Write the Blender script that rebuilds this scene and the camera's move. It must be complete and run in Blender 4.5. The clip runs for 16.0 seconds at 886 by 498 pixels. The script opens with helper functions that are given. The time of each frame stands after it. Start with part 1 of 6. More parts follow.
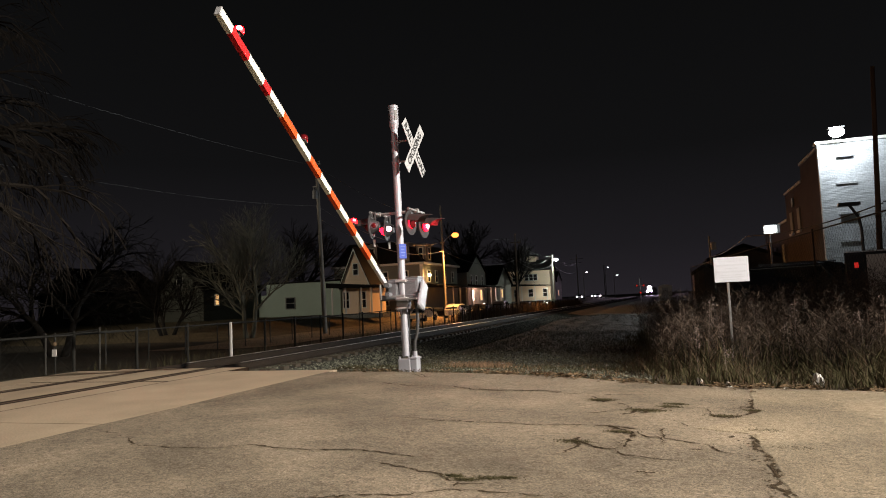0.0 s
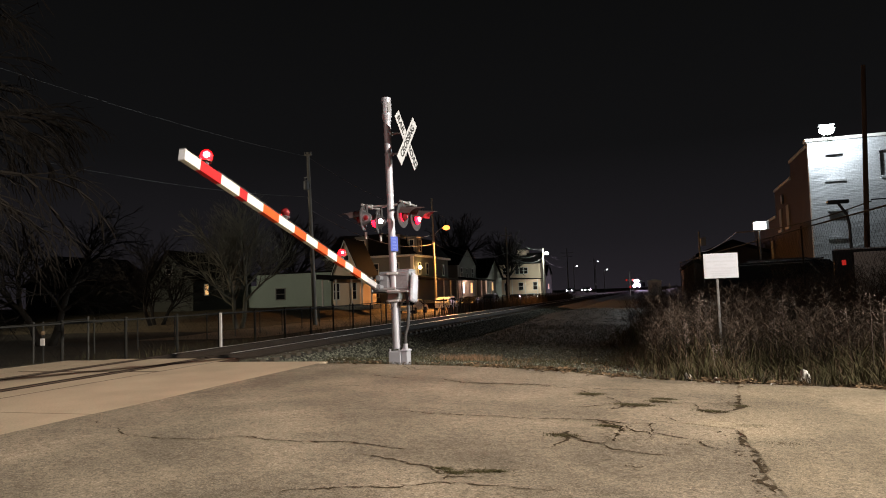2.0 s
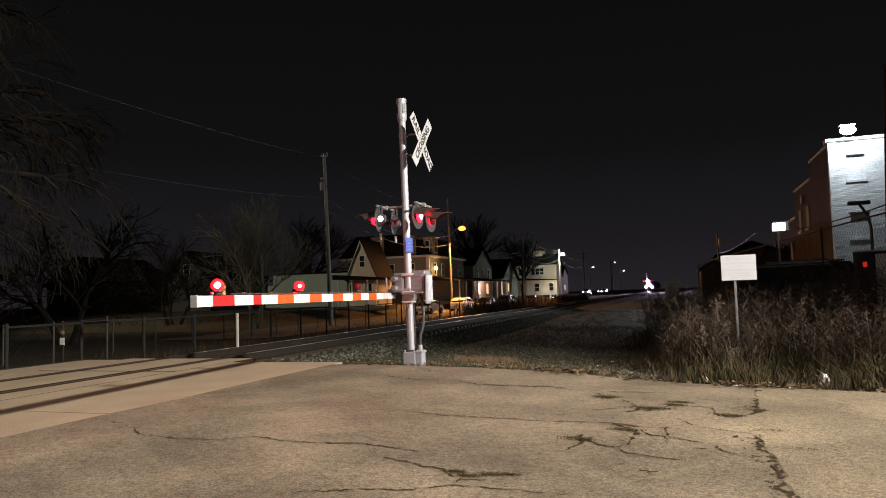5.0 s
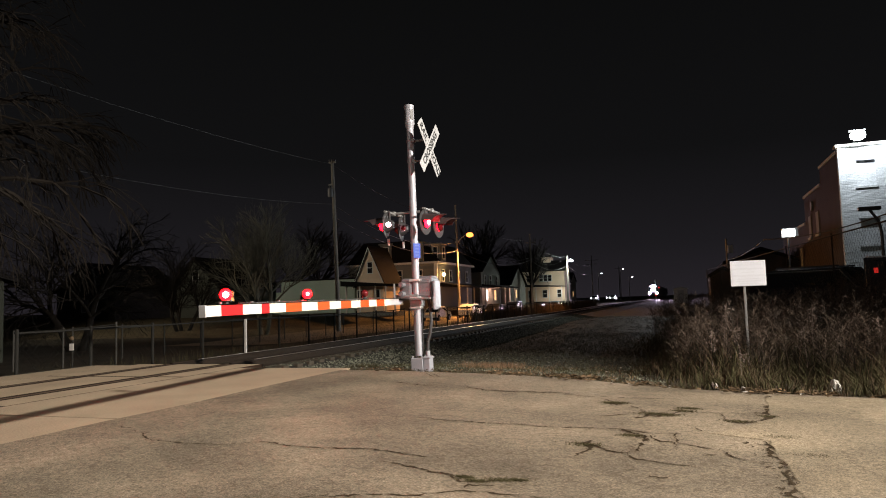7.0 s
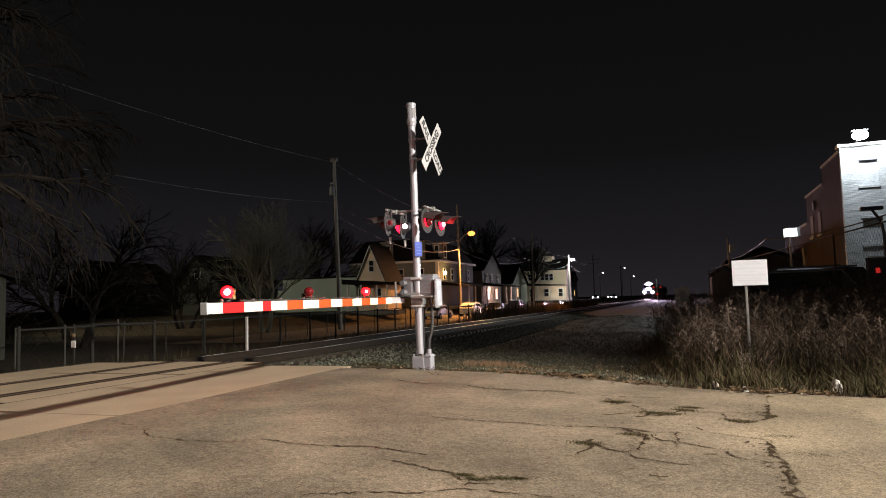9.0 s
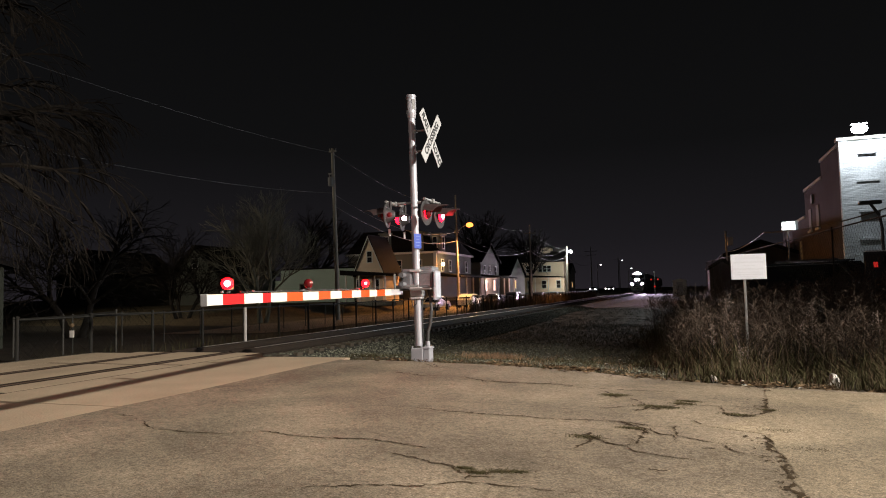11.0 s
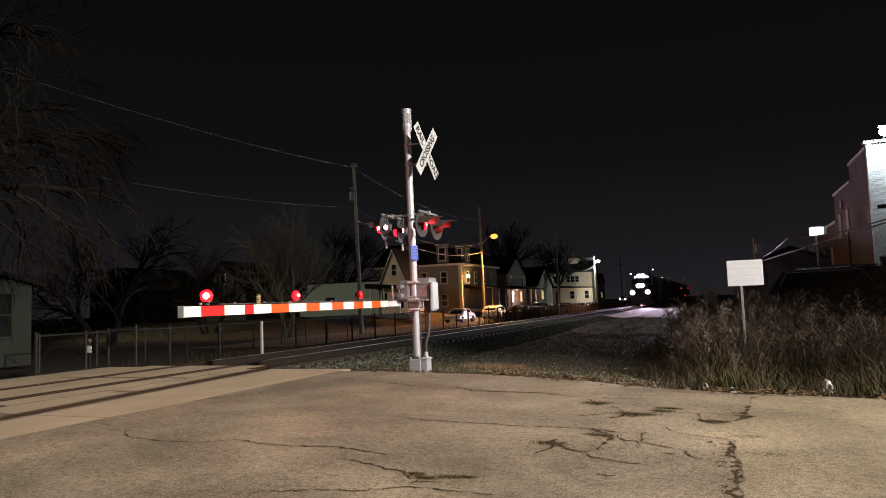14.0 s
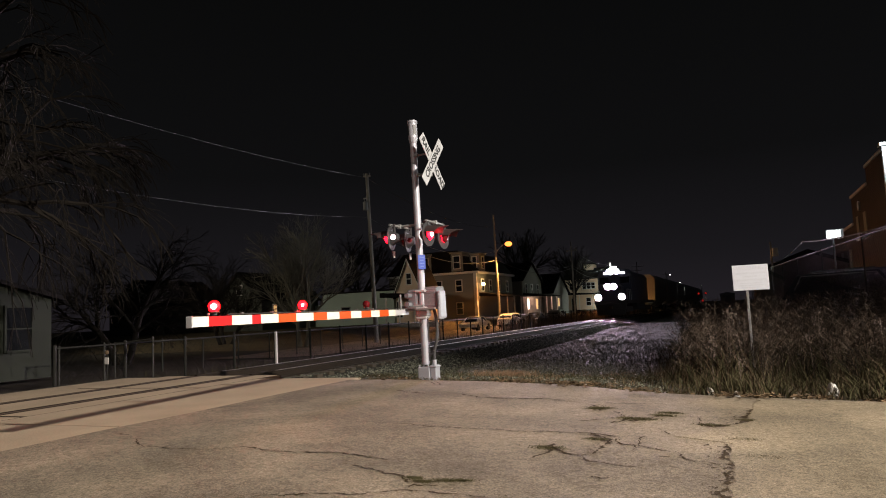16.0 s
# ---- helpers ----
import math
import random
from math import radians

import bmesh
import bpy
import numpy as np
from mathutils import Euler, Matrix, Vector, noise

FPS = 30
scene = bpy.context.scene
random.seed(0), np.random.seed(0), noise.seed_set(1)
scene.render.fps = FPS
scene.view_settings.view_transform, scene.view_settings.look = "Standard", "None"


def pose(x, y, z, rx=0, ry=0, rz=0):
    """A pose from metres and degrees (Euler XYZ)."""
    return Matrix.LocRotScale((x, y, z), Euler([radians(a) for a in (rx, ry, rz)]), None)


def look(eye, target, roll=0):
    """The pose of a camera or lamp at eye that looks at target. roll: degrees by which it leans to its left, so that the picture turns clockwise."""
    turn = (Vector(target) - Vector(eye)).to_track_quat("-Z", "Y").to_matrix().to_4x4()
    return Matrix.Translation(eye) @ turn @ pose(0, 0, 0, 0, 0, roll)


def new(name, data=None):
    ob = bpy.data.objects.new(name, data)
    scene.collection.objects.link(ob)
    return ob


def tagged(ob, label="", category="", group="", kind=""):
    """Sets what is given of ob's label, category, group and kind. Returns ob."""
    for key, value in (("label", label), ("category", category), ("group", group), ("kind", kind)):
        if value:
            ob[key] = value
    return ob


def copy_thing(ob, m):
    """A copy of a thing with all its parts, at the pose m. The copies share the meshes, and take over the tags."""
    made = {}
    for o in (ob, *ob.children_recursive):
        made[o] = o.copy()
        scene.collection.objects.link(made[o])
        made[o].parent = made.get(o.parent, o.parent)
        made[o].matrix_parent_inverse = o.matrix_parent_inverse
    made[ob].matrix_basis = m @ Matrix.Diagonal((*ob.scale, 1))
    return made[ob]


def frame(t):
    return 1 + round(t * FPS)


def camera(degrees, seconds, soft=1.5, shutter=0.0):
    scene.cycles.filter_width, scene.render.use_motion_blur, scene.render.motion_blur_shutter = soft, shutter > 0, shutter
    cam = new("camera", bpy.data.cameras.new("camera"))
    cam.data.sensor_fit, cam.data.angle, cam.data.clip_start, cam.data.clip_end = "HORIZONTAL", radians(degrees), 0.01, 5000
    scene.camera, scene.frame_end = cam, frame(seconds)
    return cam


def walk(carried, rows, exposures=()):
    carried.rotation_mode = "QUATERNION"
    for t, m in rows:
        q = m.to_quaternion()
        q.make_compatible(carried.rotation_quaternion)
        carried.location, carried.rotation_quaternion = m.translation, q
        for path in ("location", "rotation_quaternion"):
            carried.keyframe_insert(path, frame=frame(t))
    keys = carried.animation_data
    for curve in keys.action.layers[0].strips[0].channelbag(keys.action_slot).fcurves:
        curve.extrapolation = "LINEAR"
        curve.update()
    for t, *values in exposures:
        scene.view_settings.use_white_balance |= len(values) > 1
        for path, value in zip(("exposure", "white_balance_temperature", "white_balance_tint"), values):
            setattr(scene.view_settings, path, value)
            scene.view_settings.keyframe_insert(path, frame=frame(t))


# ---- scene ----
# Level crossing at night: a train comes up the line while the gate arm drops.
cam = camera(65.3, 16.0, soft=1.0, shutter=0.5)
PATH = [
    (0, (4.517, -11.474, 1.154), (3.905, -9.576, 1.307), -2.6),
    (0.5, (4.514, -11.47, 1.154), (3.907, -9.569, 1.296), -2.4),
    (1, (4.514, -11.481, 1.158), (3.915, -9.577, 1.293), -2.3),
    (1.5, (4.519, -11.487, 1.163), (3.926, -9.581, 1.295), -2.1),
    (2, (4.509, -11.491, 1.167), (3.921, -9.584, 1.297), -2.0),
    (2.5, (4.509, -11.482, 1.163), (3.917, -9.575, 1.292), -2.0),
    (3, (4.505, -11.488, 1.172), (3.907, -9.584, 1.298), -1.9),
    (3.5, (4.495, -11.464, 1.165), (3.891, -9.562, 1.295), -1.8),
    (4, (4.505, -11.477, 1.177), (3.889, -9.579, 1.308), -1.8),
    (6.5, (4.528, -11.465, 1.17), (3.884, -9.577, 1.316), -1.8),
    (7, (4.521, -11.466, 1.163), (3.869, -9.581, 1.316), -1.8),
    (7.5, (4.515, -11.465, 1.168), (3.854, -9.584, 1.324), -1.8),
    (8, (4.517, -11.451, 1.166), (3.854, -9.571, 1.326), -1.7),
    (8.5, (4.534, -11.481, 1.17), (3.873, -9.599, 1.324), -1.8),
    (9, (4.521, -11.466, 1.16), (3.865, -9.583, 1.309), -1.6),
    (11.5, (4.5, -11.477, 1.183), (3.848, -9.59, 1.304), -1.3),
    (12, (4.527, -11.454, 1.168), (3.873, -9.569, 1.301), -1.4),
    (12.5, (4.61, -11.374, 1.147), (3.948, -9.492, 1.29), -1.8),
    (13, (4.781, -11.294, 1.148), (4.101, -9.419, 1.299), -2.0),
    (13.5, (5.002, -11.304, 1.142), (4.295, -9.44, 1.299), -1.9),
    (14, (5.092, -11.385, 1.138), (4.362, -9.53, 1.299), -2.1),
    (14.5, (5.161, -11.466, 1.139), (4.42, -9.616, 1.309), -2.4),
    (15, (5.247, -11.461, 1.144), (4.502, -9.614, 1.326), -2.5),
    (15.5, (5.29, -11.463, 1.147), (4.534, -9.621, 1.332), -2.8),
    (16, (5.298, -11.465, 1.128), (4.527, -9.628, 1.315), -2.8),
]
walk(cam, [(t, look(eye, target, roll)) for t, eye, target, roll in PATH], exposures=((0, 0.05), (9, 0.05), (12, -0.1), (14, -0.1), (16, -0.22)))

# ---------------------------------------------------------------- world and lamps
world = bpy.data.worlds.new("night_sky")
scene.world = world
world.use_nodes = True
sky_node = world.node_tree.nodes["Background"]
sky_node.inputs[1].default_value = 1.0
# town glow: the night sky pales evenly towards the horizon
sky_co, sky_axis, sky_ramp = (world.node_tree.nodes.new(k) for k in ("ShaderNodeTexCoord", "ShaderNodeSeparateXYZ", "ShaderNodeValToRGB"))
world.node_tree.links.new(sky_co.outputs["Generated"], sky_axis.inputs[0])
world.node_tree.links.new(sky_axis.outputs["Z"], sky_ramp.inputs["Fac"])
world.node_tree.links.new(sky_ramp.outputs["Color"], sky_node.inputs[0])
for place, colour in ((0.0, (0.0175, 0.0150, 0.0185)), (0.07, (0.0115, 0.0104, 0.0124)), (0.20, (0.0054, 0.0053, 0.0057)), (0.50, (0.0030, 0.0031, 0.0031))):
    stop = sky_ramp.color_ramp.elements.new(place) if place not in (0.0,) else sky_ramp.color_ramp.elements[0]
    stop.color = (*colour, 1)
sky_ramp.color_ramp.elements[-1].color = (0.0026, 0.0027, 0.0027, 1)

def lamp(name, place, watts, colour, radius=0.2, aim=None, cone=150, blend=0.6):
    """A lamp of the place: a point, or with aim a wide spot."""
    data = bpy.data.lights.new(name, "SPOT" if aim else "POINT")
    data.energy, data.color, data.shadow_soft_size = watts, colour, radius
    ob = new(name, data)
    if aim:
        data.spot_size, data.spot_blend = radians(cone), blend
        ob.matrix_world = look(place, aim)
    else:
        ob.location = place
    return ob


# the street lamp down the road, low enough to throw the gate arm's shadow over the rails, and an added, unseen fill
# lamp across the lot that lifts the mast's dark side
lamp("road_lamp_light", (24.0, -6.8, 10.55), 96000, (1.0, 0.89, 0.77), 0.28, (-0.8, -3.4, 0.0), 50, 1.0)
lamp("lot_fill_light", (-6.0, -17.0, 9.0), 1900, (1.0, 0.90, 0.80), 0.6, (1.5, -2.5, 1.2), 66, 1.0)
lamp("side_street_light", (-38.0, 12.0, 8.8), 13000, (1.0, 0.86, 0.68), 0.3, (-28.0, 45.0, 3.0), 82, 0.9)
lamp("orange_lamp_light", (-19.8, 69.0, 8.75), 19000, (1.0, 0.42, 0.12), 0.25, (-16.5, 65.0, 0.0), 146, 0.5)
lamp("white_lamp_light", (-15.3, 119.0, 7.7), 2600, (0.92, 1.0, 0.90), 0.25)
lamp("roof_flood_light", (16.1, 40.3, 11.5), 1300, (0.86, 0.95, 1.0), 0.2)
lamp("yard_flood_light", (12.0, 44.4, 5.4), 15000, (0.90, 0.96, 1.0), 0.2, (4.0, 24.0, 0.5), 130, 0.8)
lamp("porch_lamp_light", (-23.2, 70.3, 4.6), 70, (1.0, 0.62, 0.22), 0.1)
lamp("far_porch_light", (-22.6, 92.0, 3.0), 480, (1.0, 0.55, 0.40), 0.15)
lamp("white_house_light", (-19.5, 127.5, 3.0), 160, (1.0, 0.97, 0.85), 0.15)

# ---------------------------------------------------------------- materials


def mat(name, colour, rough=0.8, metal=0.0, vary=0.25, scale=6.0, bump=0.15, fine=60.0, tint=None):
    """Two scales of mottling in the colour and a fine relief, in the object's own metres."""
    m = bpy.data.materials.new(name)
    m.use_nodes = True
    n, l = m.node_tree.nodes, m.node_tree.links
    b = n["Principled BSDF"]
    co = n.new("ShaderNodeTexCoord")
    big, small = n.new("ShaderNodeTexNoise"), n.new("ShaderNodeTexNoise")
    big.inputs["Scale"].default_value, big.inputs["Detail"].default_value = scale * 0.15, 4
    small.inputs["Scale"].default_value, small.inputs["Detail"].default_value = fine, 3
    for k in (big, small):
        l.new(co.outputs["Object"], k.inputs["Vector"])
    add = n.new("ShaderNodeMath")
    add.operation = "ADD"
    l.new(big.outputs["Fac"], add.inputs[0])
    l.new(small.outputs["Fac"], add.inputs[1])
    ramp = n.new("ShaderNodeValToRGB")
    ramp.color_ramp.elements[0].position, ramp.color_ramp.elements[1].position = 0.30, 0.72
    half = n.new("ShaderNodeMath")
    half.operation, half.inputs[1].default_value = "MULTIPLY", 0.5
    l.new(add.outputs[0], half.inputs[0])
    l.new(half.outputs[0], ramp.inputs["Fac"])
    dark = tint or tuple(c * (1 - vary) for c in colour)
    light = tuple(min(1, c * (1 + vary)) for c in colour)
    ramp.color_ramp.elements[0].color, ramp.color_ramp.elements[1].color = (*dark, 1), (*light, 1)
    l.new(ramp.outputs["Color"], b.inputs["Base Color"])
    b.inputs["Roughness"].default_value, b.inputs["Metallic"].default_value = rough, metal
    b.inputs["Specular IOR Level"].default_value = 0.5 if rough < 0.75 else 0.15
    if bump:
        bn = n.new("ShaderNodeBump")
        bn.inputs["Strength"].default_value, bn.inputs["Distance"].default_value = bump, 0.02
        l.new(small.outputs["Fac"], bn.inputs["Height"])
        l.new(bn.outputs["Normal"], b.inputs["Normal"])
    return m


def glow(name, colour, strength):
    m = bpy.data.materials.new(name)
    m.use_nodes = True
    b = m.node_tree.nodes["Principled BSDF"]
    b.inputs["Base Color"].default_value = (*colour, 1)
    b.inputs["Emission Color"].default_value = (*colour, 1)
    b.inputs["Emission Strength"].default_value = strength
    return m


def glass(name, colour, rough=0.08):
    m = bpy.data.materials.new(name)
    m.use_nodes = True
    b = m.node_tree.nodes["Principled BSDF"]
    b.inputs["Base Color"].default_value = (*colour, 1)
    b.inputs["Roughness"].default_value = rough
    b.inputs["Specular IOR Level"].default_value = 0.5
    return m


def asphalt_material(name, colour, stains):
    """Grey-tan worn asphalt: fine aggregate, stone chips, stains and hairline crazing."""
    m = mat(name, colour, 0.92, 0, 0.5, 5.0, 0.6, 90.0)
    for k in m.node_tree.nodes:
        if k.type == "BUMP":
            k.inputs["Distance"].default_value = 0.006
    n, l = m.node_tree.nodes, m.node_tree.links
    b, co = n["Principled BSDF"], n["Texture Coordinate"]
    last = b.inputs["Base Color"].links[0].from_socket

    def layer(node, out, stops, inputs):
        nonlocal last
        k = n.new(node)
        for key, value in inputs.items():
            k.inputs[key].default_value = value
        l.new(co.outputs["Object"], k.inputs["Vector"])
        r = n.new("ShaderNodeValToRGB")
        for e, (p, c) in zip(r.color_ramp.elements, stops):
            e.position, e.color = p, (*c, 1)
        l.new(k.outputs[out], r.inputs["Fac"])
        mx = n.new("ShaderNodeMix")
        mx.data_type, mx.blend_type = "RGBA", "MULTIPLY"
        mx.inputs["Factor"].default_value = 1
        l.new(last, mx.inputs["A"])
        l.new(r.outputs["Color"], mx.inputs["B"])
        last = mx.outputs["Result"]
        return k

    layer("ShaderNodeTexNoise", "Fac", ((.36, (.46, .46, .46)), (.62, (1.40, 1.38, 1.34))), {"Scale": 55.0, "Detail": 5.0, "Roughness": .8})
    layer("ShaderNodeTexVoronoi", "Distance", ((.05, (1.75, 1.70, 1.62)), (.20, (.95, .95, .95))), {"Scale": 30.0})
    layer("ShaderNodeTexNoise", "Fac", ((.34, (stains, stains, stains * .98)), (.66, (1.12, 1.10, 1.06))), {"Scale": .8, "Detail": 9.0, "Roughness": .62, "Distortion": .8})
    layer("ShaderNodeTexNoise", "Fac", ((.40, (.76, .75, .72)), (.54, (1.06, 1.06, 1.06))), {"Scale": 16.0, "Detail": 6.0, "Roughness": .72})
    l.new(last, b.inputs["Base Color"])
    return m


ASPHALT = asphalt_material("worn_asphalt", (0.210, 0.180, 0.141), 0.74)
PATCH = asphalt_material("patched_asphalt", (0.226, 0.193, 0.145), 0.80)
CRACK = mat("crack_dirt", (0.046, 0.034, 0.021), 1.0, 0, 0.4, 8, 0.4, 40)
CRACK.node_tree.nodes["Principled BSDF"].inputs["Specular IOR Level"].default_value = 0.05
CONCRETE = mat("worn_concrete", (0.330, 0.268, 0.190), 0.88, 0, 0.28, 6, 0.3, 45)
RUBBER = mat("flangeway_rubber", (0.020, 0.011, 0.006), 0.95, 0, 0.3, 8, 0.3, 40)
RAIL = mat("rail_steel", (0.50, 0.47, 0.44), 0.40, 1.0, 0.12, 10, 0.05, 90)
RUST = mat("rusty_steel", (0.10, 0.072, 0.052), 0.75, 0.4, 0.35, 12, 0.3, 60)
RAIL_SIDE = mat("oily_rail_side", (0.018, 0.013, 0.009), 0.85, 0.1, 0.35, 12, 0.3, 60)
TIE = mat("creosoted_wood", (0.050, 0.043, 0.032), 0.9, 0, 0.4, 10, 0.5, 45)
STONE = mat("ballast_stone", (0.080, 0.087, 0.073), 0.95, 0, 0.6, 30, 0.4, 60)
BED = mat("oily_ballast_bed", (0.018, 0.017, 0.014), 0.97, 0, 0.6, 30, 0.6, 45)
LAWN = mat("worn_dry_lawn", (0.105, 0.085, 0.050), 0.97, 0, 0.5, 8, 0.6, 24)
EARTH = mat("dark_earth", (0.040, 0.036, 0.027), 0.97, 0, 0.45, 6, 0.6, 30)
GRIT = mat("gravelly_verge", (0.048, 0.051, 0.041), 0.95, 0, 0.45, 14, 0.7, 38)
GRASS_DRY = mat("dry_grass", (0.088, 0.061, 0.039), 0.9, 0, 0.45, 30, 0.1, 40)
GRASS_OLIVE = mat("olive_weeds", (0.050, 0.047, 0.023), 1.0, 0, 0.45, 30, 0.1, 40)
BRUSH = mat("brown_dead_brush", (0.064, 0.050, 0.041), 0.95, 0, 0.3, 30, 0.0, 40)
MOSS = mat("crack_moss", (0.070, 0.062, 0.030), 1.0, 0, 0.45, 30, 0.0, 40)
SEED = mat("pale_seed_heads", (0.105, 0.082, 0.070), 0.95, 0, 0.3, 30, 0.1, 40)
STRAW = mat("pale_straw", (0.20, 0.132, 0.082), 0.9, 0, 0.4, 30, 0.1, 40)
LEAF = mat("dead_leaves", (0.125, 0.090, 0.056), 0.9, 0, 0.4, 20, 0.2, 40)
BARK = mat("bare_bark", (0.020, 0.017, 0.014), 0.95, 0, 0.35, 14, 0.5, 35)
PALE_BARK = mat("pale_bark", (0.125, 0.118, 0.088), 0.95, 0, 0.3, 14, 0.5, 35)
GALV = mat("galvanised_steel", (0.50, 0.50, 0.51), 0.5, 0.35, 0.14, 8, 0.08, 70)
ALU = mat("silver_paint", (0.325, 0.335, 0.375), 0.45, 0.25, 0.12, 9, 0.06, 60)
CASE = mat("grey_case_paint", (0.165, 0.172, 0.190), 0.5, 0.25, 0.25, 12, 0.1, 40)
DARKMETAL = mat("dark_painted_metal", (0.045, 0.046, 0.048), 0.5, 0.3, 0.2, 9, 0.08, 60)
GREYMETAL = mat("grey_painted_metal", (0.20, 0.20, 0.20), 0.5, 0.2, 0.2, 9, 0.08, 60)
CABLE = mat("cable_sheath", (0.03, 0.03, 0.03), 0.6, 0, 0.2, 9, 0.05, 50)
OVERHEAD = mat("overhead_cable_sheath", (0.055, 0.053, 0.05), 0.6, 0, 0.2, 9, 0.0, 50)
# fence wire, near black: the dark beyond the lamps is in its colour
WIRE = mat("darkened_fence_wire", (0.014, 0.014, 0.012), 0.8, 0.0, 0.2, 9, 0.0, 50)
NOTICE = mat("weathered_notice_plate", (0.60, 0.63, 0.70), 0.5, 0, 0.06, 6, 0.03, 50)
FADED_INK = mat("faded_notice_ink", (0.565, 0.595, 0.66), 0.7, 0, 0.1, 6, 0.0, 50)
AGED_BLADE = mat("aged_blade_sheeting", (0.35, 0.36, 0.37), 0.6, 0, 0.12, 6, 0.03, 50)
NOTICE_INK = mat("pale_blue_lettering", (0.10, 0.15, 0.42), 0.6, 0, 0.08, 6, 0.0, 50)
CREAM = mat("aged_white_sheeting", (0.62, 0.62, 0.53), 0.76, 0, 0.08, 6, 0.03, 50)
REDTAPE = mat("red_sheeting", (0.48, 0.014, 0.016), 0.76, 0, 0.10, 6, 0.03, 50)
ORANGETAPE = mat("orange_red_sheeting", (0.58, 0.070, 0.012), 0.76, 0, 0.10, 6, 0.03, 50)
BLACKINK = mat("black_lettering", (0.015, 0.015, 0.015), 0.6, 0, 0.1, 6, 0.0, 50)
BLUE = mat("blue_sheeting", (0.02, 0.055, 0.33), 0.5, 0, 0.08, 6, 0.03, 50)
FLASHER_BLACK = mat("flat_black_signal_paint", (0.020, 0.020, 0.022), 0.7, 0, 0.15, 6, 0.03, 50)
HOOD = mat("black_hood_paint", (0.045, 0.030, 0.030), 0.5, 0, 0.15, 6, 0.03, 50)
WOODPOLE = mat("weathered_pole", (0.30, 0.28, 0.245), 0.9, 0, 0.3, 8, 0.4, 30)
BROWNPOLE = mat("brown_pole", (0.17, 0.10, 0.06), 0.9, 0, 0.3, 8, 0.4, 30)
# low house boards: the night's darkness is put into their colour
DARKENED_BOARDS = mat("darkened_green_boards", (0.034, 0.038, 0.030), 0.85, 0, 0.2, 3, 0.1, 30)
SIDING_GREY = mat("grey_siding", (0.22, 0.22, 0.20), 0.8, 0, 0.12, 3, 0.1, 30)
SIDING_GREEN = mat("pale_green_block", (0.40, 0.49, 0.42), 0.85, 0, 0.14, 3, 0.15, 20)
# back gables, darkened in colour for the lack of light there
SIDING_DARK = mat("darkened_siding", (0.085, 0.09, 0.075), 0.85, 0, 0.14, 3, 0.1, 30)
# galvanised fence steel, darkened in colour so the road lamp barely shows it
FENCE = mat("darkened_fence_steel", (0.017, 0.017, 0.015), 0.8, 0.0, 0.25, 9, 0.1, 60)
# garden fence posts, darkened in colour too but less strongly
DIM_GALV = mat("darkened_galvanised_posts", (0.055, 0.055, 0.050), 0.8, 0, 0.2, 9, 0.1, 60)
SIDING_WHITE = mat("cream_siding", (0.80, 0.64, 0.48), 0.8, 0, 0.10, 3, 0.1, 30)
TRIM = mat("white_trim", (0.72, 0.70, 0.66), 0.6, 0, 0.08, 4, 0.05, 30)
ROOF = mat("dark_shingle", (0.011, 0.010, 0.010), 0.95, 0, 0.35, 8, 0.4, 20)
ROOF.node_tree.nodes["Principled BSDF"].inputs["Specular IOR Level"].default_value = 0.1
PAINTBRICK = mat("white_painted_brick", (0.58, 0.59, 0.61), 0.78, 0, 0.30, 5, 0.4, 9)
RAWBRICK = mat("dark_red_brick", (0.060, 0.046, 0.042), 0.9, 0, 0.3, 4, 0.3, 14)


def brick_relief(m, scale, strength):
    """Courses of brick showing through the paint."""
    n, l = m.node_tree.nodes, m.node_tree.links
    co, b = n["Texture Coordinate"], n["Principled BSDF"]
    turn = n.new("ShaderNodeMapping")
    turn.inputs["Rotation"].default_value = (radians(90), 0, 0)
    l.new(co.outputs["Object"], turn.inputs["Vector"])
    br = n.new("ShaderNodeTexBrick")
    br.inputs["Scale"].default_value, br.inputs["Mortar Size"].default_value = scale, .035
    br.inputs["Color1"].default_value, br.inputs["Color2"].default_value, br.inputs["Mortar"].default_value = (1, 1, 1, 1), (.8, .8, .8, 1), (.45, .45, .45, 1)
    l.new(turn.outputs["Vector"], br.inputs["Vector"])
    mx = n.new("ShaderNodeMix")
    mx.data_type, mx.blend_type = "RGBA", "MULTIPLY"
    mx.inputs["Factor"].default_value = .28
    l.new(b.inputs["Base Color"].links[0].from_socket, mx.inputs["A"])
    l.new(br.outputs["Color"], mx.inputs["B"])
    l.new(mx.outputs["Result"], b.inputs["Base Color"])
    bn = n.new("ShaderNodeBump")
    bn.inputs["Strength"].default_value, bn.inputs["Distance"].default_value = strength, .03
    l.new(br.outputs["Color"], bn.inputs["Height"])
    l.new(bn.outputs["Normal"], b.inputs["Normal"])


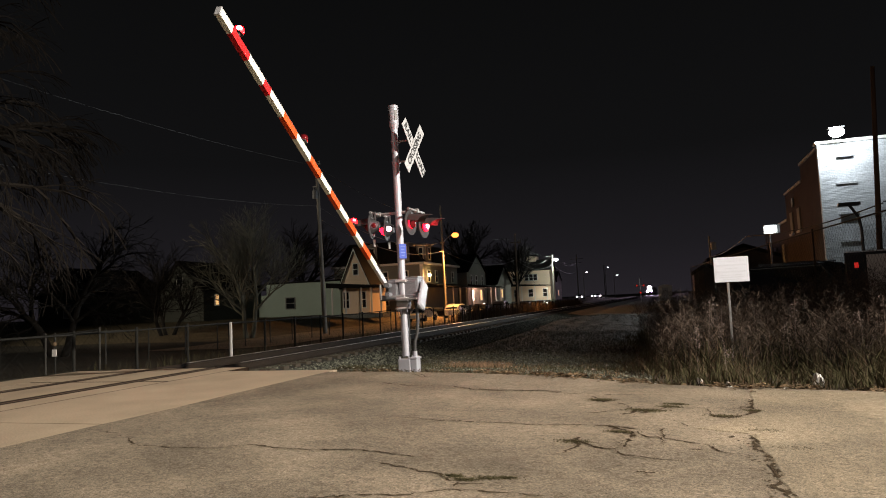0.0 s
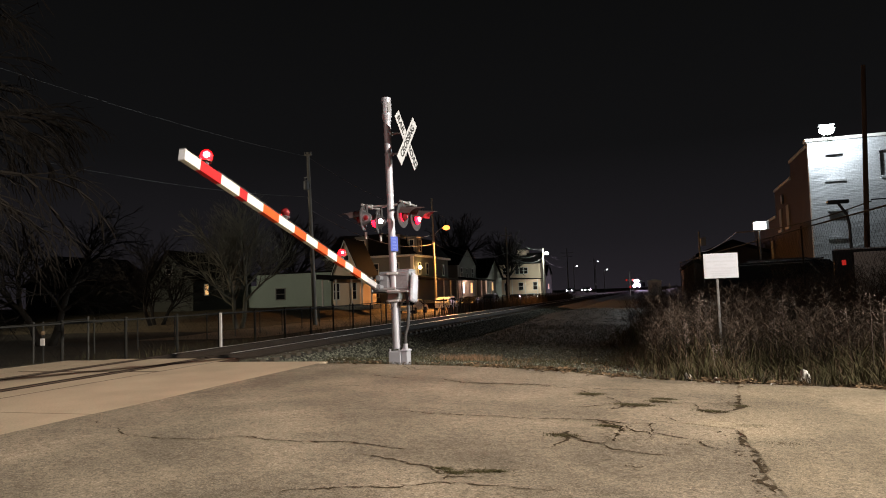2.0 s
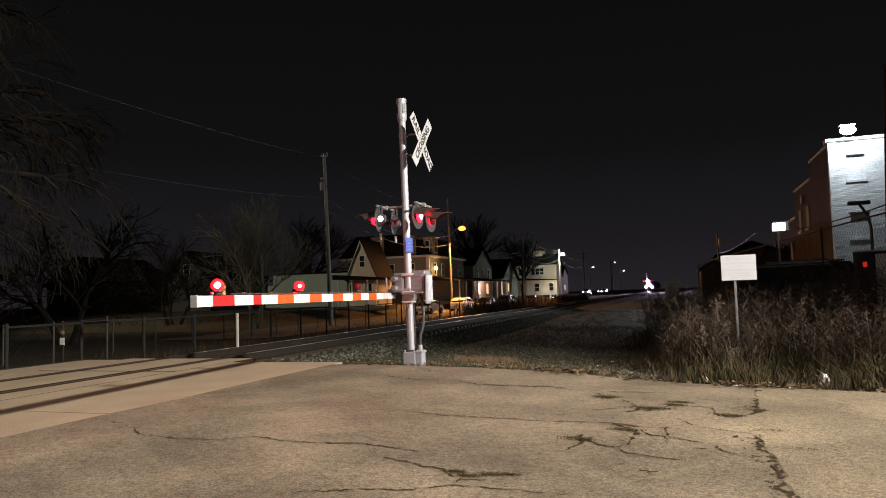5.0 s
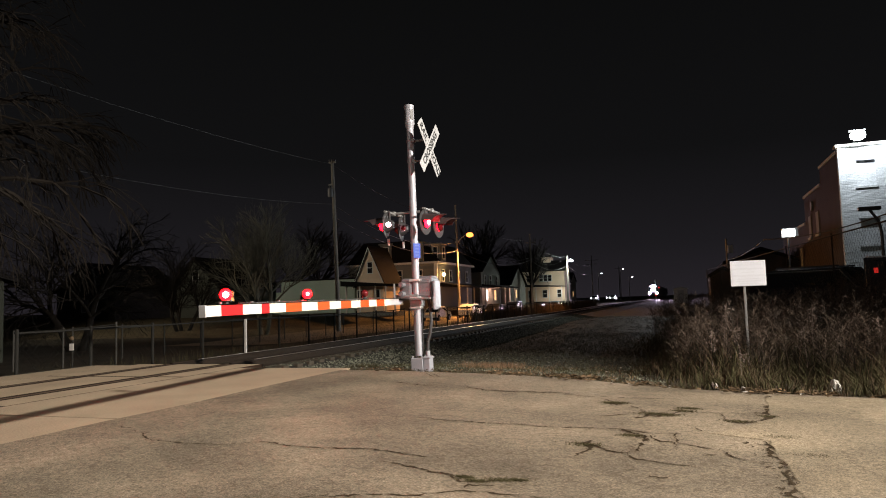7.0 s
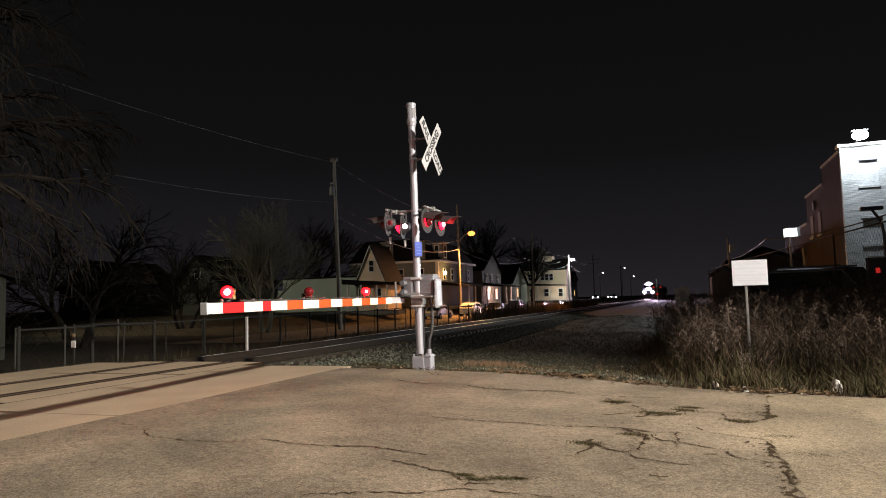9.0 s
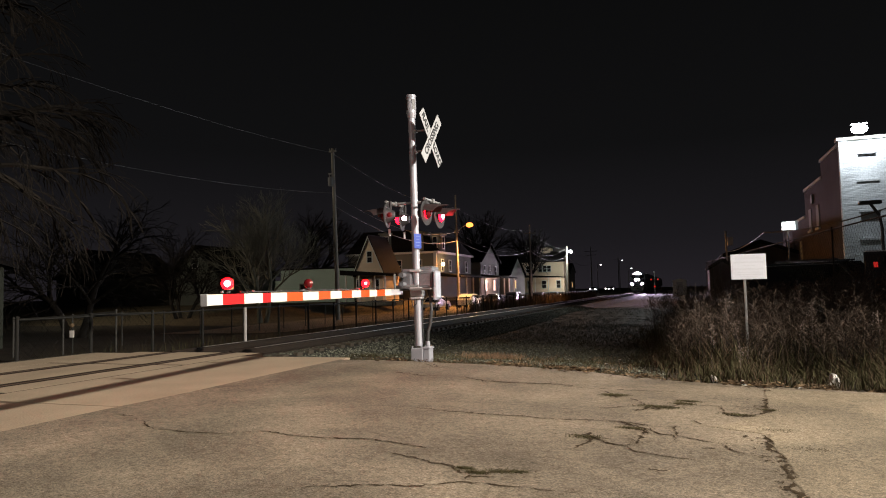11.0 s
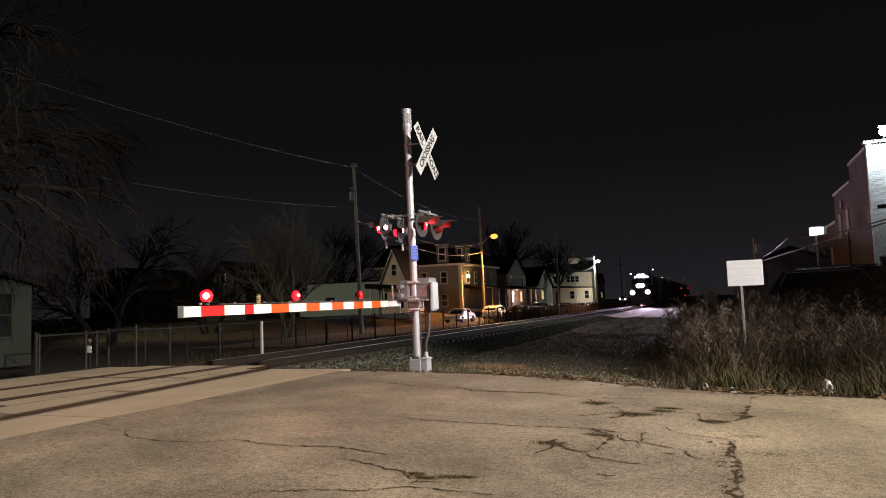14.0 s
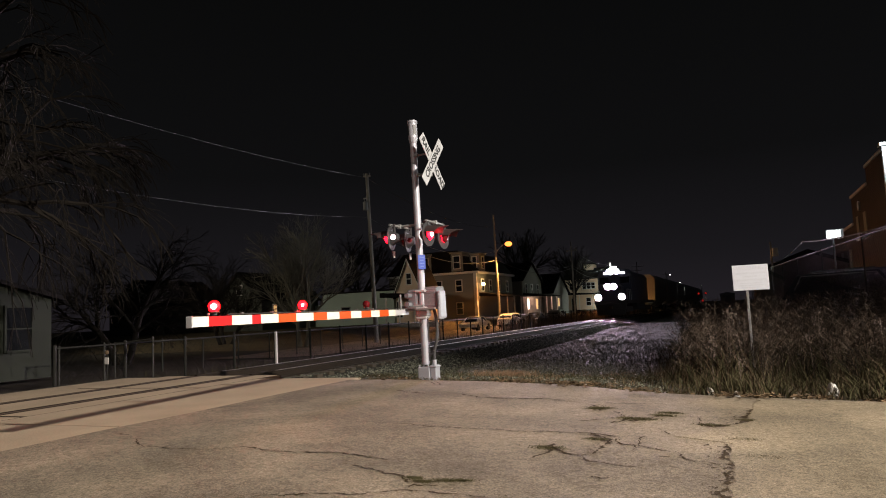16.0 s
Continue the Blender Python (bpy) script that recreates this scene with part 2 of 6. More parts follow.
def piece_tones(m, low=.38, high=2.3):
    """Each loose piece its own tone, from sooty to pale."""
    n, l = m.node_tree.nodes, m.node_tree.links
    b, geo, ramp, mx = n["Principled BSDF"], n.new("ShaderNodeNewGeometry"), n.new("ShaderNodeValToRGB"), n.new("ShaderNodeMix")
    for e, (p, c) in zip(ramp.color_ramp.elements, ((.30, (low, low, low * .95)), (1.0, (high, high * .96, high * .9)))):
        e.position, e.color = p, (*c, 1)
    mx.data_type, mx.blend_type = "RGBA", "MULTIPLY"
    mx.inputs["Factor"].default_value = 1
    l.new(geo.outputs["Random Per Island"], ramp.inputs["Fac"])
    l.new(b.inputs["Base Color"].links[0].from_socket, mx.inputs["A"])
    l.new(ramp.outputs["Color"], mx.inputs["B"])
    l.new(mx.outputs["Result"], b.inputs["Base Color"])


piece_tones(STONE)
piece_tones(BRUSH, .6, 1.7)
piece_tones(LEAF, .5, 1.5)
brick_relief(PAINTBRICK, 2.2, .7)
brick_relief(RAWBRICK, 2.2, .5)
PANE = glass("window_glass", (0.012, 0.013, 0.015))
WARM_PANE = glow("lit_window", (1.0, 0.55, 0.22), 1.2)
CARPAINT_W = mat("white_car_paint", (0.62, 0.60, 0.56), 0.42, 0, 0.04, 3, 0.0, 30)
CARPAINT_G = mat("grey_car_paint", (0.26, 0.27, 0.28), 0.42, 0.4, 0.05, 3, 0.0, 30)
CARPAINT_D = mat("dark_car_paint", (0.025, 0.026, 0.030), 0.22, 0.2, 0.05, 3, 0.0, 30)
CHROME = mat("polished_trim", (0.72, 0.73, 0.75), 0.26, 1.0, 0.05, 3, 0.0, 30)
TYRE = mat("tyre_rubber", (0.02, 0.02, 0.02), 0.85, 0, 0.2, 8, 0.1, 40)
LOCO = mat("dark_blue_loco_paint", (0.045, 0.05, 0.075), 0.45, 0.1, 0.2, 3, 0.05, 30)
HOPPER = mat("grey_hopper_paint", (0.42, 0.42, 0.43), 0.7, 0, 0.25, 3, 0.1, 20)
PLASTIC = mat("white_plastic_bag", (0.42, 0.41, 0.39), 0.5, 0, 0.08, 8, 0.2, 20)
RED_ON = glow("lit_red_lens", (1.0, 0.00015, 0.0003), 260.0)
RED_CORE = glow("red_lamp_bulb", (1.0, 0.08, 0.09), 45.0)
RED_OFF = glass("dark_red_lens", (0.10, 0.006, 0.008), 0.15)
SIG_ON = glow("lit_signal_lens", (1.0, 0.003, 0.012), 16.0)
PORT_ON = glow("lit_side_port", (1.0, 0.42, 0.45), 22.0)
TAIL = glow("tail_lamp", (1.0, 0.04, 0.03), 0.4)
# a white lamp; the mauve of its flare is put into the colour
HEAD = glow("headlamp", (1.0, 0.76, 1.0), 7500.0)
SODIUM = glow("sodium_lamp", (1.0, 0.26, 0.05), 3.6)
COOL = glow("cool_white_lamp", (0.93, 1.0, 0.97), 22.0)
WARM = glow("warm_lamp", (1.0, 0.62, 0.25), 30.0)
SMALL_W = glow("distant_white_lamp", (1.0, 0.9, 0.95), 9.0)

# ---------------------------------------------------------------- building helpers


def link(name, bm, material, parent=None, label="", smooth=False):
    me = bpy.data.meshes.new(name)
    bm.normal_update()
    bm.to_mesh(me)
    bm.free()
    for m in material if isinstance(material, (list, tuple)) else [material]:
        me.materials.append(m)
    if smooth:
        for p in me.polygons:
            p.use_smooth = True
    ob = new(name, me)
    if parent:
        ob.parent = parent
    if label:
        ob["label"] = label
    return ob


def part(name, bm, material, parent, label="", smooth=False):
    return link(name, bm, material, parent, label, smooth)


def thing(name, m, label, category, group="", kind=""):
    ob = new(name)
    ob.matrix_world = m
    return tagged(ob, label, category, group, kind)


def box(bm, lo, hi, m=None, bevel=0.0, mi=0):
    c = [(a + b) / 2 for a, b in zip(lo, hi)]
    d = [abs(b - a) for a, b in zip(lo, hi)]
    k = Matrix.Translation(c) @ Matrix.Diagonal((*d, 1))
    r = bmesh.ops.create_cube(bm, size=1, matrix=(m @ k) if m else k)
    vs = r["verts"]
    fs = {f for v in vs for f in v.link_faces}
    for f in fs:
        f.material_index = mi
    if bevel:
        es = {e for v in vs for e in v.link_edges}
        bmesh.ops.bevel(bm, geom=list(es), offset=bevel, segments=2, affect="EDGES", profile=0.5)
    return bm


def cyl(bm, a, b, r0, r1=None, seg=14, mi=0, cap=True):
    a, b = Vector(a), Vector(b)
    d = b - a
    m = Matrix.Translation((a + b) / 2) @ d.to_track_quat("Z", "Y").to_matrix().to_4x4()
    r = bmesh.ops.create_cone(bm, cap_ends=cap, segments=seg, radius1=r0, radius2=r0 if r1 is None else r1, depth=d.length, matrix=m)
    for f in {f for v in r["verts"] for f in v.link_faces}:
        f.material_index = mi
    return bm


def ball(bm, c, r, seg=12, sx=1, sy=1, sz=1, mi=0):
    q = bmesh.ops.create_uvsphere(bm, u_segments=seg, v_segments=max(6, seg // 2), radius=r,
                                  matrix=Matrix.Translation(c) @ Matrix.Diagonal((sx, sy, sz, 1)))
    for f in {f for v in q["verts"] for f in v.link_faces}:
        f.material_index = mi
    return bm


def tube(bm, pts, r, seg=8):
    for a, b in zip(pts, pts[1:]):
        cyl(bm, a, b, r, r, seg)
    return bm


def prism(bm, outline, y0, y1, mi=0):
    """An x,z outline drawn out along y."""
    a = [bm.verts.new((x, y0, z)) for x, z in outline]
    b = [bm.verts.new((x, y1, z)) for x, z in outline]
    fs = [bm.faces.new(a), bm.faces.new(b[::-1])]
    n = len(a)
    for i in range(n):
        fs.append(bm.faces.new((a[i], b[i], b[(i + 1) % n], a[(i + 1) % n])))
    for f in fs:
        f.material_index = mi
    bmesh.ops.recalc_face_normals(bm, faces=fs)
    return bm


def B():
    return bmesh.new()


def mesh_of(name, verts, faces, material, parent=None, smooth=False):
    me = bpy.data.meshes.new(name)
    me.from_pydata(verts, [], faces)
    me.materials.append(material)
    if smooth:
        for p in me.polygons:
            p.use_smooth = True
    ob = new(name, me)
    if parent:
        ob.parent = parent
    return ob


def step(a, b, x):
    u = min(1, max(0, (x - a) / (b - a)))
    return u * u * (3 - 2 * u)


def road_z(x, y):
    return 0.03 - 0.028 * max(0.0, x + 0.5)


TRACK_X, GAUGE = -5.18, 1.435


def ground_z(x, y):
    """Height of the bare ground."""
    z = -0.03 - 0.028 * max(0, min(x, 9) + 0.5) * (1 - 0.6 * step(1, 8, y)) - 0.08 * step(-0.4, 3, y) + 0.5 * step(7.0, 11.0, x) * step(0, 4, y)
    bed = step(-1.6, -3.2, x) * (1 - step(-7.4, -9.2, x))
    z -= 0.55 * bed * step(-.5, .9, y)
    side = step(-7.4, -9.6, x)
    z = z * (1 - side) + (-0.42) * side
    z += -0.30 * step(-10, -17, x) + 1.1 * step(-20, -29, x) * step(20, 45, y)
    z -= 0.24 * step(0.4, 5, y) * step(9.5, 6.5, x) * step(-9, -7, x)
    if y > 3:
        z += (0.05 * noise.noise((x * 0.35, y * 0.35, 0.3)) + 0.02 * noise.noise((x * 1.7, y * 1.7, 0.9))) * step(3, 8, y)
    z += 0.42 * math.exp(-((x - 1.0) / 3.2) ** 2 - ((y - 29) / 5.0) ** 2)
    return z


# ---------------------------------------------------------------- ground, road, crossing


def build_ground():
    xs = [-2500, -900, -400, -200, -120, -80, -60] + [-50 + i * 1.0 for i in range(38)] + [-12 + i * 0.4 for i in range(62)] \
        + [13 + i * 1.2 for i in range(30)] + [60, 90, 150, 300, 900, 2500]
    ys = [-2500, -600, -200, -80, -40, -20, -10, -4] + [-1.8 + i * 0.4 for i in range(52)] + [19.5 + i * 1.5 for i in range(55)] \
        + [110, 130, 160, 200, 280, 400, 700, 1300, 2500]
    verts = [(x, y, ground_z(x, y) - (0.30 if y < -2.3 and -8.2 < x < 70 else 0)) for y in ys for x in xs]
    w = len(xs)
    faces = [(j * w + i, j * w + i + 1, (j + 1) * w + i + 1, (j + 1) * w + i) for j in range(len(ys) - 1) for i in range(w - 1)]
    ob = mesh_of("ground", verts, faces, GRIT, smooth=True)
    ob.data.materials.append(EARTH)
    ob.data.materials.append(LAWN)
    for p in ob.data.polygons:
        c = p.center
        if c.x < -8.5 or c.x > 3.6 + 0.5 * noise.noise((c.x, c.y, 0)) and c.y < 14:
            p.material_index = 2 if c.y > 26 and -60 < c.x < -10.5 else 1
    tagged(ob, "dark bare ground with gravel and dead grass", "ground", kind="structure")


def edge_y(x):
    return -0.38 - 1.15 * step(1.7, 5.4, x) - 0.25 * step(5.4, 9, x) + 0.10 * noise.noise((x * 0.7, 3.1, 0)) + 0.07 * noise.noise((x * 3.1, 1.7, 0))


def build_road():
    xs = [-1.26 + i * 0.25 for i in range(62)] + [14 + i for i in range(12)] + [30, 40, 60]
    ys_in = [-2.2, -3.2, -4.4, -5.8, -7.4, -9.5, -12, -16, -24, -40]
    verts, faces = [], []
    rows = [[(x, edge_y(x), road_z(x, 0) - 0.035) for x in xs], [(x, edge_y(x) - 0.1, road_z(x, 0)) for x in xs]]
    rows += [[(x, y, road_z(x, y) + 0.012 * noise.noise((x * 0.5, y * 0.5, 2))) for x in xs] for y in ys_in]
    rows.insert(0, [(x, edge_y(x) + 0.02, road_z(x, 0) - 0.14) for x in xs])
    w = len(xs)
    for r in rows:
        verts += r
    for j in range(len(rows) - 1):
        for i in range(w - 1):
            faces.append((j * w + i, (j + 1) * w + i, (j + 1) * w + i + 1, j * w + i + 1))
    ob = mesh_of("road", verts, faces, ASPHALT, smooth=True)
    tagged(ob, "worn pale asphalt road with dirt-filled cracks", "road", kind="structure")
    return ob


def ribbon(bm, pts, width, lift=0.004):
    """A ragged crack along pts (x, y) with crumbs of dirt beside it, lying on the road."""
    rng = random.Random(int(1000 * abs(pts[0][0] + 7 * pts[0][1])))

    def top(x, y, up):
        return (x, y, road_z(x, y) + up + 0.012 * noise.noise((x * 0.5, y * 0.5, 2)))

    fine = []
    for (x0, y0), (x1, y1) in zip(pts, pts[1:]):
        n = max(2, int(math.hypot(x1 - x0, y1 - y0) / 0.022))
        for i in range(n):
            u = i / n
            x, y = x0 + (x1 - x0) * u, y0 + (y1 - y0) * u
            fine.append((x + .07 * noise.noise((x * 3, y * 3, 5)) + .03 * noise.noise((x * 14, y * 14, 5)) + .014 * noise.noise((x * 45, y * 45, 5)),
                         y + .07 * noise.noise((x * 3, y * 3, 8)) + .03 * noise.noise((x * 14, y * 14, 8)) + .014 * noise.noise((x * 45, y * 45, 8))))
    prev = None
    for i, (x, y) in enumerate(fine):
        a, b = fine[max(0, i - 1)], fine[min(len(fine) - 1, i + 1)]
        dx, dy = b[0] - a[0], b[1] - a[1]
        d = math.hypot(dx, dy) or 1
        ends = min(1, 5 * min(i, len(fine) - 1 - i) / len(fine) + 0.4)
        w = max(.0105, min(width, .085) * .36) * ends
        wl = w * max(.08, .5 + 1.9 * noise.noise((x * 9, y * 9, 2)) + 1.1 * noise.noise((x * 37, y * 37, 2)))
        wr = w * max(.08, .5 + 1.9 * noise.noise((x * 9, y * 9, 6)) + 1.1 * noise.noise((x * 37, y * 37, 6)))
        p = bm.verts.new(top(x - dy / d * wl, y + dx / d * wl, lift))
        q = bm.verts.new(top(x + dy / d * wr, y - dx / d * wr, lift))
        if prev:
            bm.faces.new((prev[0], prev[1], q, p))
        prev = (p, q)
        for _ in range(2 if width > .05 else 1):
            if rng.random() < min(.8, width * 9):
                cx, cy = x + rng.gauss(0, width * .75), y + rng.gauss(0, width * .75)
                r = rng.uniform(.004, .006 + width * .16)
                t0 = rng.uniform(0, 6)
                vs = [bm.verts.new(top(cx + r * k * math.cos(t0 + g), cy + r * k * math.sin(t0 + g), lift + .001)) for g, k in ((0, 1.3), (1.3, .6), (2.6, 1), (4.2, .7))]
                bm.faces.new(vs)


build_ground()
ROAD = build_road()
CRACKS = B()
ribbon(CRACKS, [(0.37, -1.86), (0.67, -2.04), (0.97, -2.15), (1.22, -2.0)], 0.075)
ribbon(CRACKS, [(0.44, -0.74), (0.71, -1.15)], 0.035)
ribbon(CRACKS, [(0.64, -0.76), (0.9, -1.17)], 0.035)
ribbon(CRACKS, [(1.59, -2.13), (1.88, -2.4), (2.19, -2.41), (2.64, -2.38), (3.16, -2.42)], 0.07)
ribbon(CRACKS, [(2.28, -6.51), (2.41, -6.56), (2.55, -6.62), (2.72, -6.67), (2.9, -6.7), (3.03, -6.83), (3.17, -6.75), (3.39, -6.68)], 0.045)
ribbon(CRACKS, [(3.54, -2.8), (3.74, -3.09), (3.84, -2.97)], 0.085)
ribbon(CRACKS, [(0.02, -3.07), (0.43, -3.05), (0.81, -2.98)], 0.03)
ribbon(CRACKS, [(3.9, -4.66), (4.11, -4.87), (4.17, -5.14)], 0.07)
ribbon(CRACKS, [(-0.57, -6.1), (-0.28, -6.25), (0.01, -6.42), (0.32, -6.42), (0.7, -6.37), (0.91, -6.26)], 0.033)
ribbon(CRACKS, [(0.89, -6.21), (1.04, -6.19), (1.22, -6.25), (1.59, -6.18), (1.9, -6.17), (2.33, -6.21), (2.7, -6.17)], 0.037)
ribbon(CRACKS, [(-0.93, -5.97), (-0.61, -6.01)], 0.022)
ribbon(CRACKS, [(2.16, -7.54), (2.37, -7.48), (2.49, -7.4), (2.65, -7.31), (2.89, -7.2), (3.19, -7.05), (3.38, -7.05), (3.6, -7.06), (3.89, -7.07)], 0.033)
ribbon(CRACKS, [(3.06, -7.02), (3.08, -6.89), (3.23, -6.9), (3.32, -6.81)], 0.028)
ribbon(CRACKS, [(3.01, -2.49), (3.59, -2.57), (3.99, -2.55), (4.39, -2.52)], 0.05)
ribbon(CRACKS, [(1.81, -4.63), (2.57, -4.7), (2.97, -4.67), (3.15, -4.73), (3.52, -4.62), (3.89, -4.62), (4.16, -4.71), (4.46, -4.72)], 0.045)
ribbon(CRACKS, [(3.49, -2.95), (3.63, -3.04), (3.77, -3.22)], 0.055)
ribbon(CRACKS, [(3.62, -3.94), (3.77, -3.82), (3.9, -3.78)], 0.044)
ribbon(CRACKS, [(3.98, -4.01), (4.05, -3.73), (4.17, -3.8), (4.34, -3.57), (4.42, -3.26), (4.57, -3.26)], 0.066)
ribbon(CRACKS, [(3.9, -3.18), (4.05, -3.62)], 0.033)
ribbon(CRACKS, [(4.4, -3.51), (4.63, -3.51), (4.91, -3.38), (5.25, -3.39)], 0.033)
ribbon(CRACKS, [(4.83, -3.45), (4.88, -3.89), (4.98, -4.02), (5.18, -3.8), (5.31, -3.51)], 0.055)
ribbon(CRACKS, [(4.7, -2.79), (4.83, -2.97)], 0.033)
ribbon(CRACKS, [(3.58, -5.44), (3.66, -5.29), (3.79, -5.56), (3.91, -5.63), (4.03, -5.64)], 0.055)
ribbon(CRACKS, [(3.62, -5.18), (3.71, -5.52), (3.65, -5.87)], 0.044)
ribbon(CRACKS, [(4.0, -5.65), (4.08, -5.51), (4.15, -5.18), (4.16, -4.87), (4.06, -4.77), (3.91, -4.82)], 0.055)
ribbon(CRACKS, [(4.03, -5.64), (4.1, -5.82), (4.21, -5.88), (4.37, -5.91), (4.54, -5.93)], 0.033)
ribbon(CRACKS, [(4.16, -4.74), (4.25, -5.1), (4.41, -5.1), (4.59, -5.19), (4.72, -5.3), (4.83, -5.54), (4.99, -5.63), (5.08, -5.7)], 0.044)
ribbon(CRACKS, [(4.38, -4.66), (4.41, -5.29)], 0.033)
ribbon(CRACKS, [(4.62, -5.55), (4.75, -5.49)], 0.028)
ribbon(CRACKS, [(4.48, -4.25), (4.57, -4.52)], 0.033)
ribbon(CRACKS, [(4.15, -6.27), (4.27, -6.34), (4.38, -6.28)], 0.033)
ribbon(CRACKS, [(5.37, -2.71), (5.59, -2.81), (6.05, -2.75), (6.59, -2.5)], 0.06)
ribbon(CRACKS, [(5.36, -3.39), (5.61, -3.49), (6.02, -3.46), (6.35, -3.52)], 0.06)
ribbon(CRACKS, [(5.17, -4.86), (5.5, -4.84), (6.05, -4.76), (6.6, -4.78)], 0.045)
ribbon(CRACKS, [(5.15, -6.18), (5.28, -6.23), (5.42, -6.21), (5.72, -6.14)], 0.033)
ribbon(CRACKS, [(5.44, -6.09), (5.48, -6.25), (5.51, -6.42), (5.51, -6.54)], 0.033)
ribbon(CRACKS, [(5.32, -2.64), (5.31, -3.06), (5.29, -3.34), (5.29, -3.63), (5.16, -4.03)], 0.11)
ribbon(CRACKS, [(5.12, -4.87), (5.13, -5.1), (5.14, -5.38), (5.17, -5.71), (5.18, -5.98), (5.17, -6.21)], 0.143)
ribbon(CRACKS, [(5.17, -6.17), (5.12, -6.37), (5.13, -6.56), (5.14, -6.73)], 0.099)
tagged(part("cracks", CRACKS, CRACK, ROAD, "dirt-filled cracks"), kind="stuff")
PATCH_EDGE = [(5.41, -1.85), (5.33, -2.64), (5.32, -3.22), (5.31, -3.58), (4.91, -4.29), (4.68, -4.6), (5.15, -4.81), (5.13, -5.28), (5.16, -5.85), (5.17, -6.21), (5.13, -6.42), (5.16, -6.73)]


def build_patch():
    """A paler, smoother resurfaced strip with a broken edge."""
    verts, faces = [], []
    line = []
    for (x0, y0), (x1, y1) in zip(PATCH_EDGE, PATCH_EDGE[1:]):
        for i in range(6):
            x, y = x0 + (x1 - x0) * i / 6, y0 + (y1 - y0) * i / 6
            line.append((x + .05 * noise.noise((x * 5, y * 5, 1)), y))
    line = sorted(line, key=lambda q: -q[1])
    line.append((line[-1][0] + .4, -14.0))
    for x, y in line:
        for k in range(26):
            xx = x + (0, .02)[k > 0] + max(0, k - 1) * .5
            z = road_z(xx, y) + .012 * noise.noise((xx * .5, y * .5, 2)) + (.001 if k == 0 else .006)
            verts.append((xx, min(y, edge_y(xx) - .06), z))
    for j in range(len(line) - 1):
        for i in range(25):
            faces.append((j * 26 + i, (j + 1) * 26 + i, (j + 1) * 26 + i + 1, j * 26 + i + 1))
    mesh_of("asphalt_patch", verts, faces, PATCH, ROAD)


build_patch()


def build_crossing():
    """Concrete panels of the crossing, the apron beside it, and the gaps along the rails."""
    cross = thing("crossing_surface", pose(0, 0, 0), "tan concrete crossing panels with dark flangeway gaps beside the rails", "crossing", kind="structure")
    y1, y0 = 0.75, -16.0
    near, far = TRACK_X + GAUGE / 2, TRACK_X - GAUGE / 2
    strips = [(-1.28, -3.64, -0.007), (-3.70, near + 0.19, -0.009), (near - 0.17, far + 0.17, -0.009), (far - 0.19, -6.75, -0.009), (-6.79, -7.7, -0.010)]
    for k, (xa, xb, dz) in enumerate(strips):
        if k in (0, 4):
            cuts = [y1 - (0.8 if k == 0 else 0.3), -5.5, -11, y0]
        else:
            cuts = [y1, -1.6, -4.95, -8.3, -11.7, y0]
        for a, b in zip(cuts, cuts[1:]):
            bm = B()
            g = 0.010 if k in (0, 4) else 0.05
            box(bm, (xb, b + g, -0.22), (xa, a - g, 0.03 + dz))
            part("concrete_panel", bm, CONCRETE, cross)
    bm = B()
    box(bm, (-7.66, y0, -0.2), (-1.36, y1 - 0.9, 0.0175))
    for x in (near, far):
        box(bm, (x - 0.185, y0, -0.15), (x + 0.185, y1 - 0.03, 0.0200))
    box(bm, (-3.698, y0, -0.15), (-3.642, y1 - 0.03, 0.0195))
    part("gap_filler", bm, RUBBER, cross, "dark dirty rubber in the flangeway gaps")
    bm = B()
    prism(bm, [(-7.72, 0.03), (-7.72, -0.2), (-9.4, -0.45), (-9.4, -0.40)], y0, 0.4)
    part("far_shoulder", bm, EARTH, cross, "dark earth shoulder")


build_crossing()


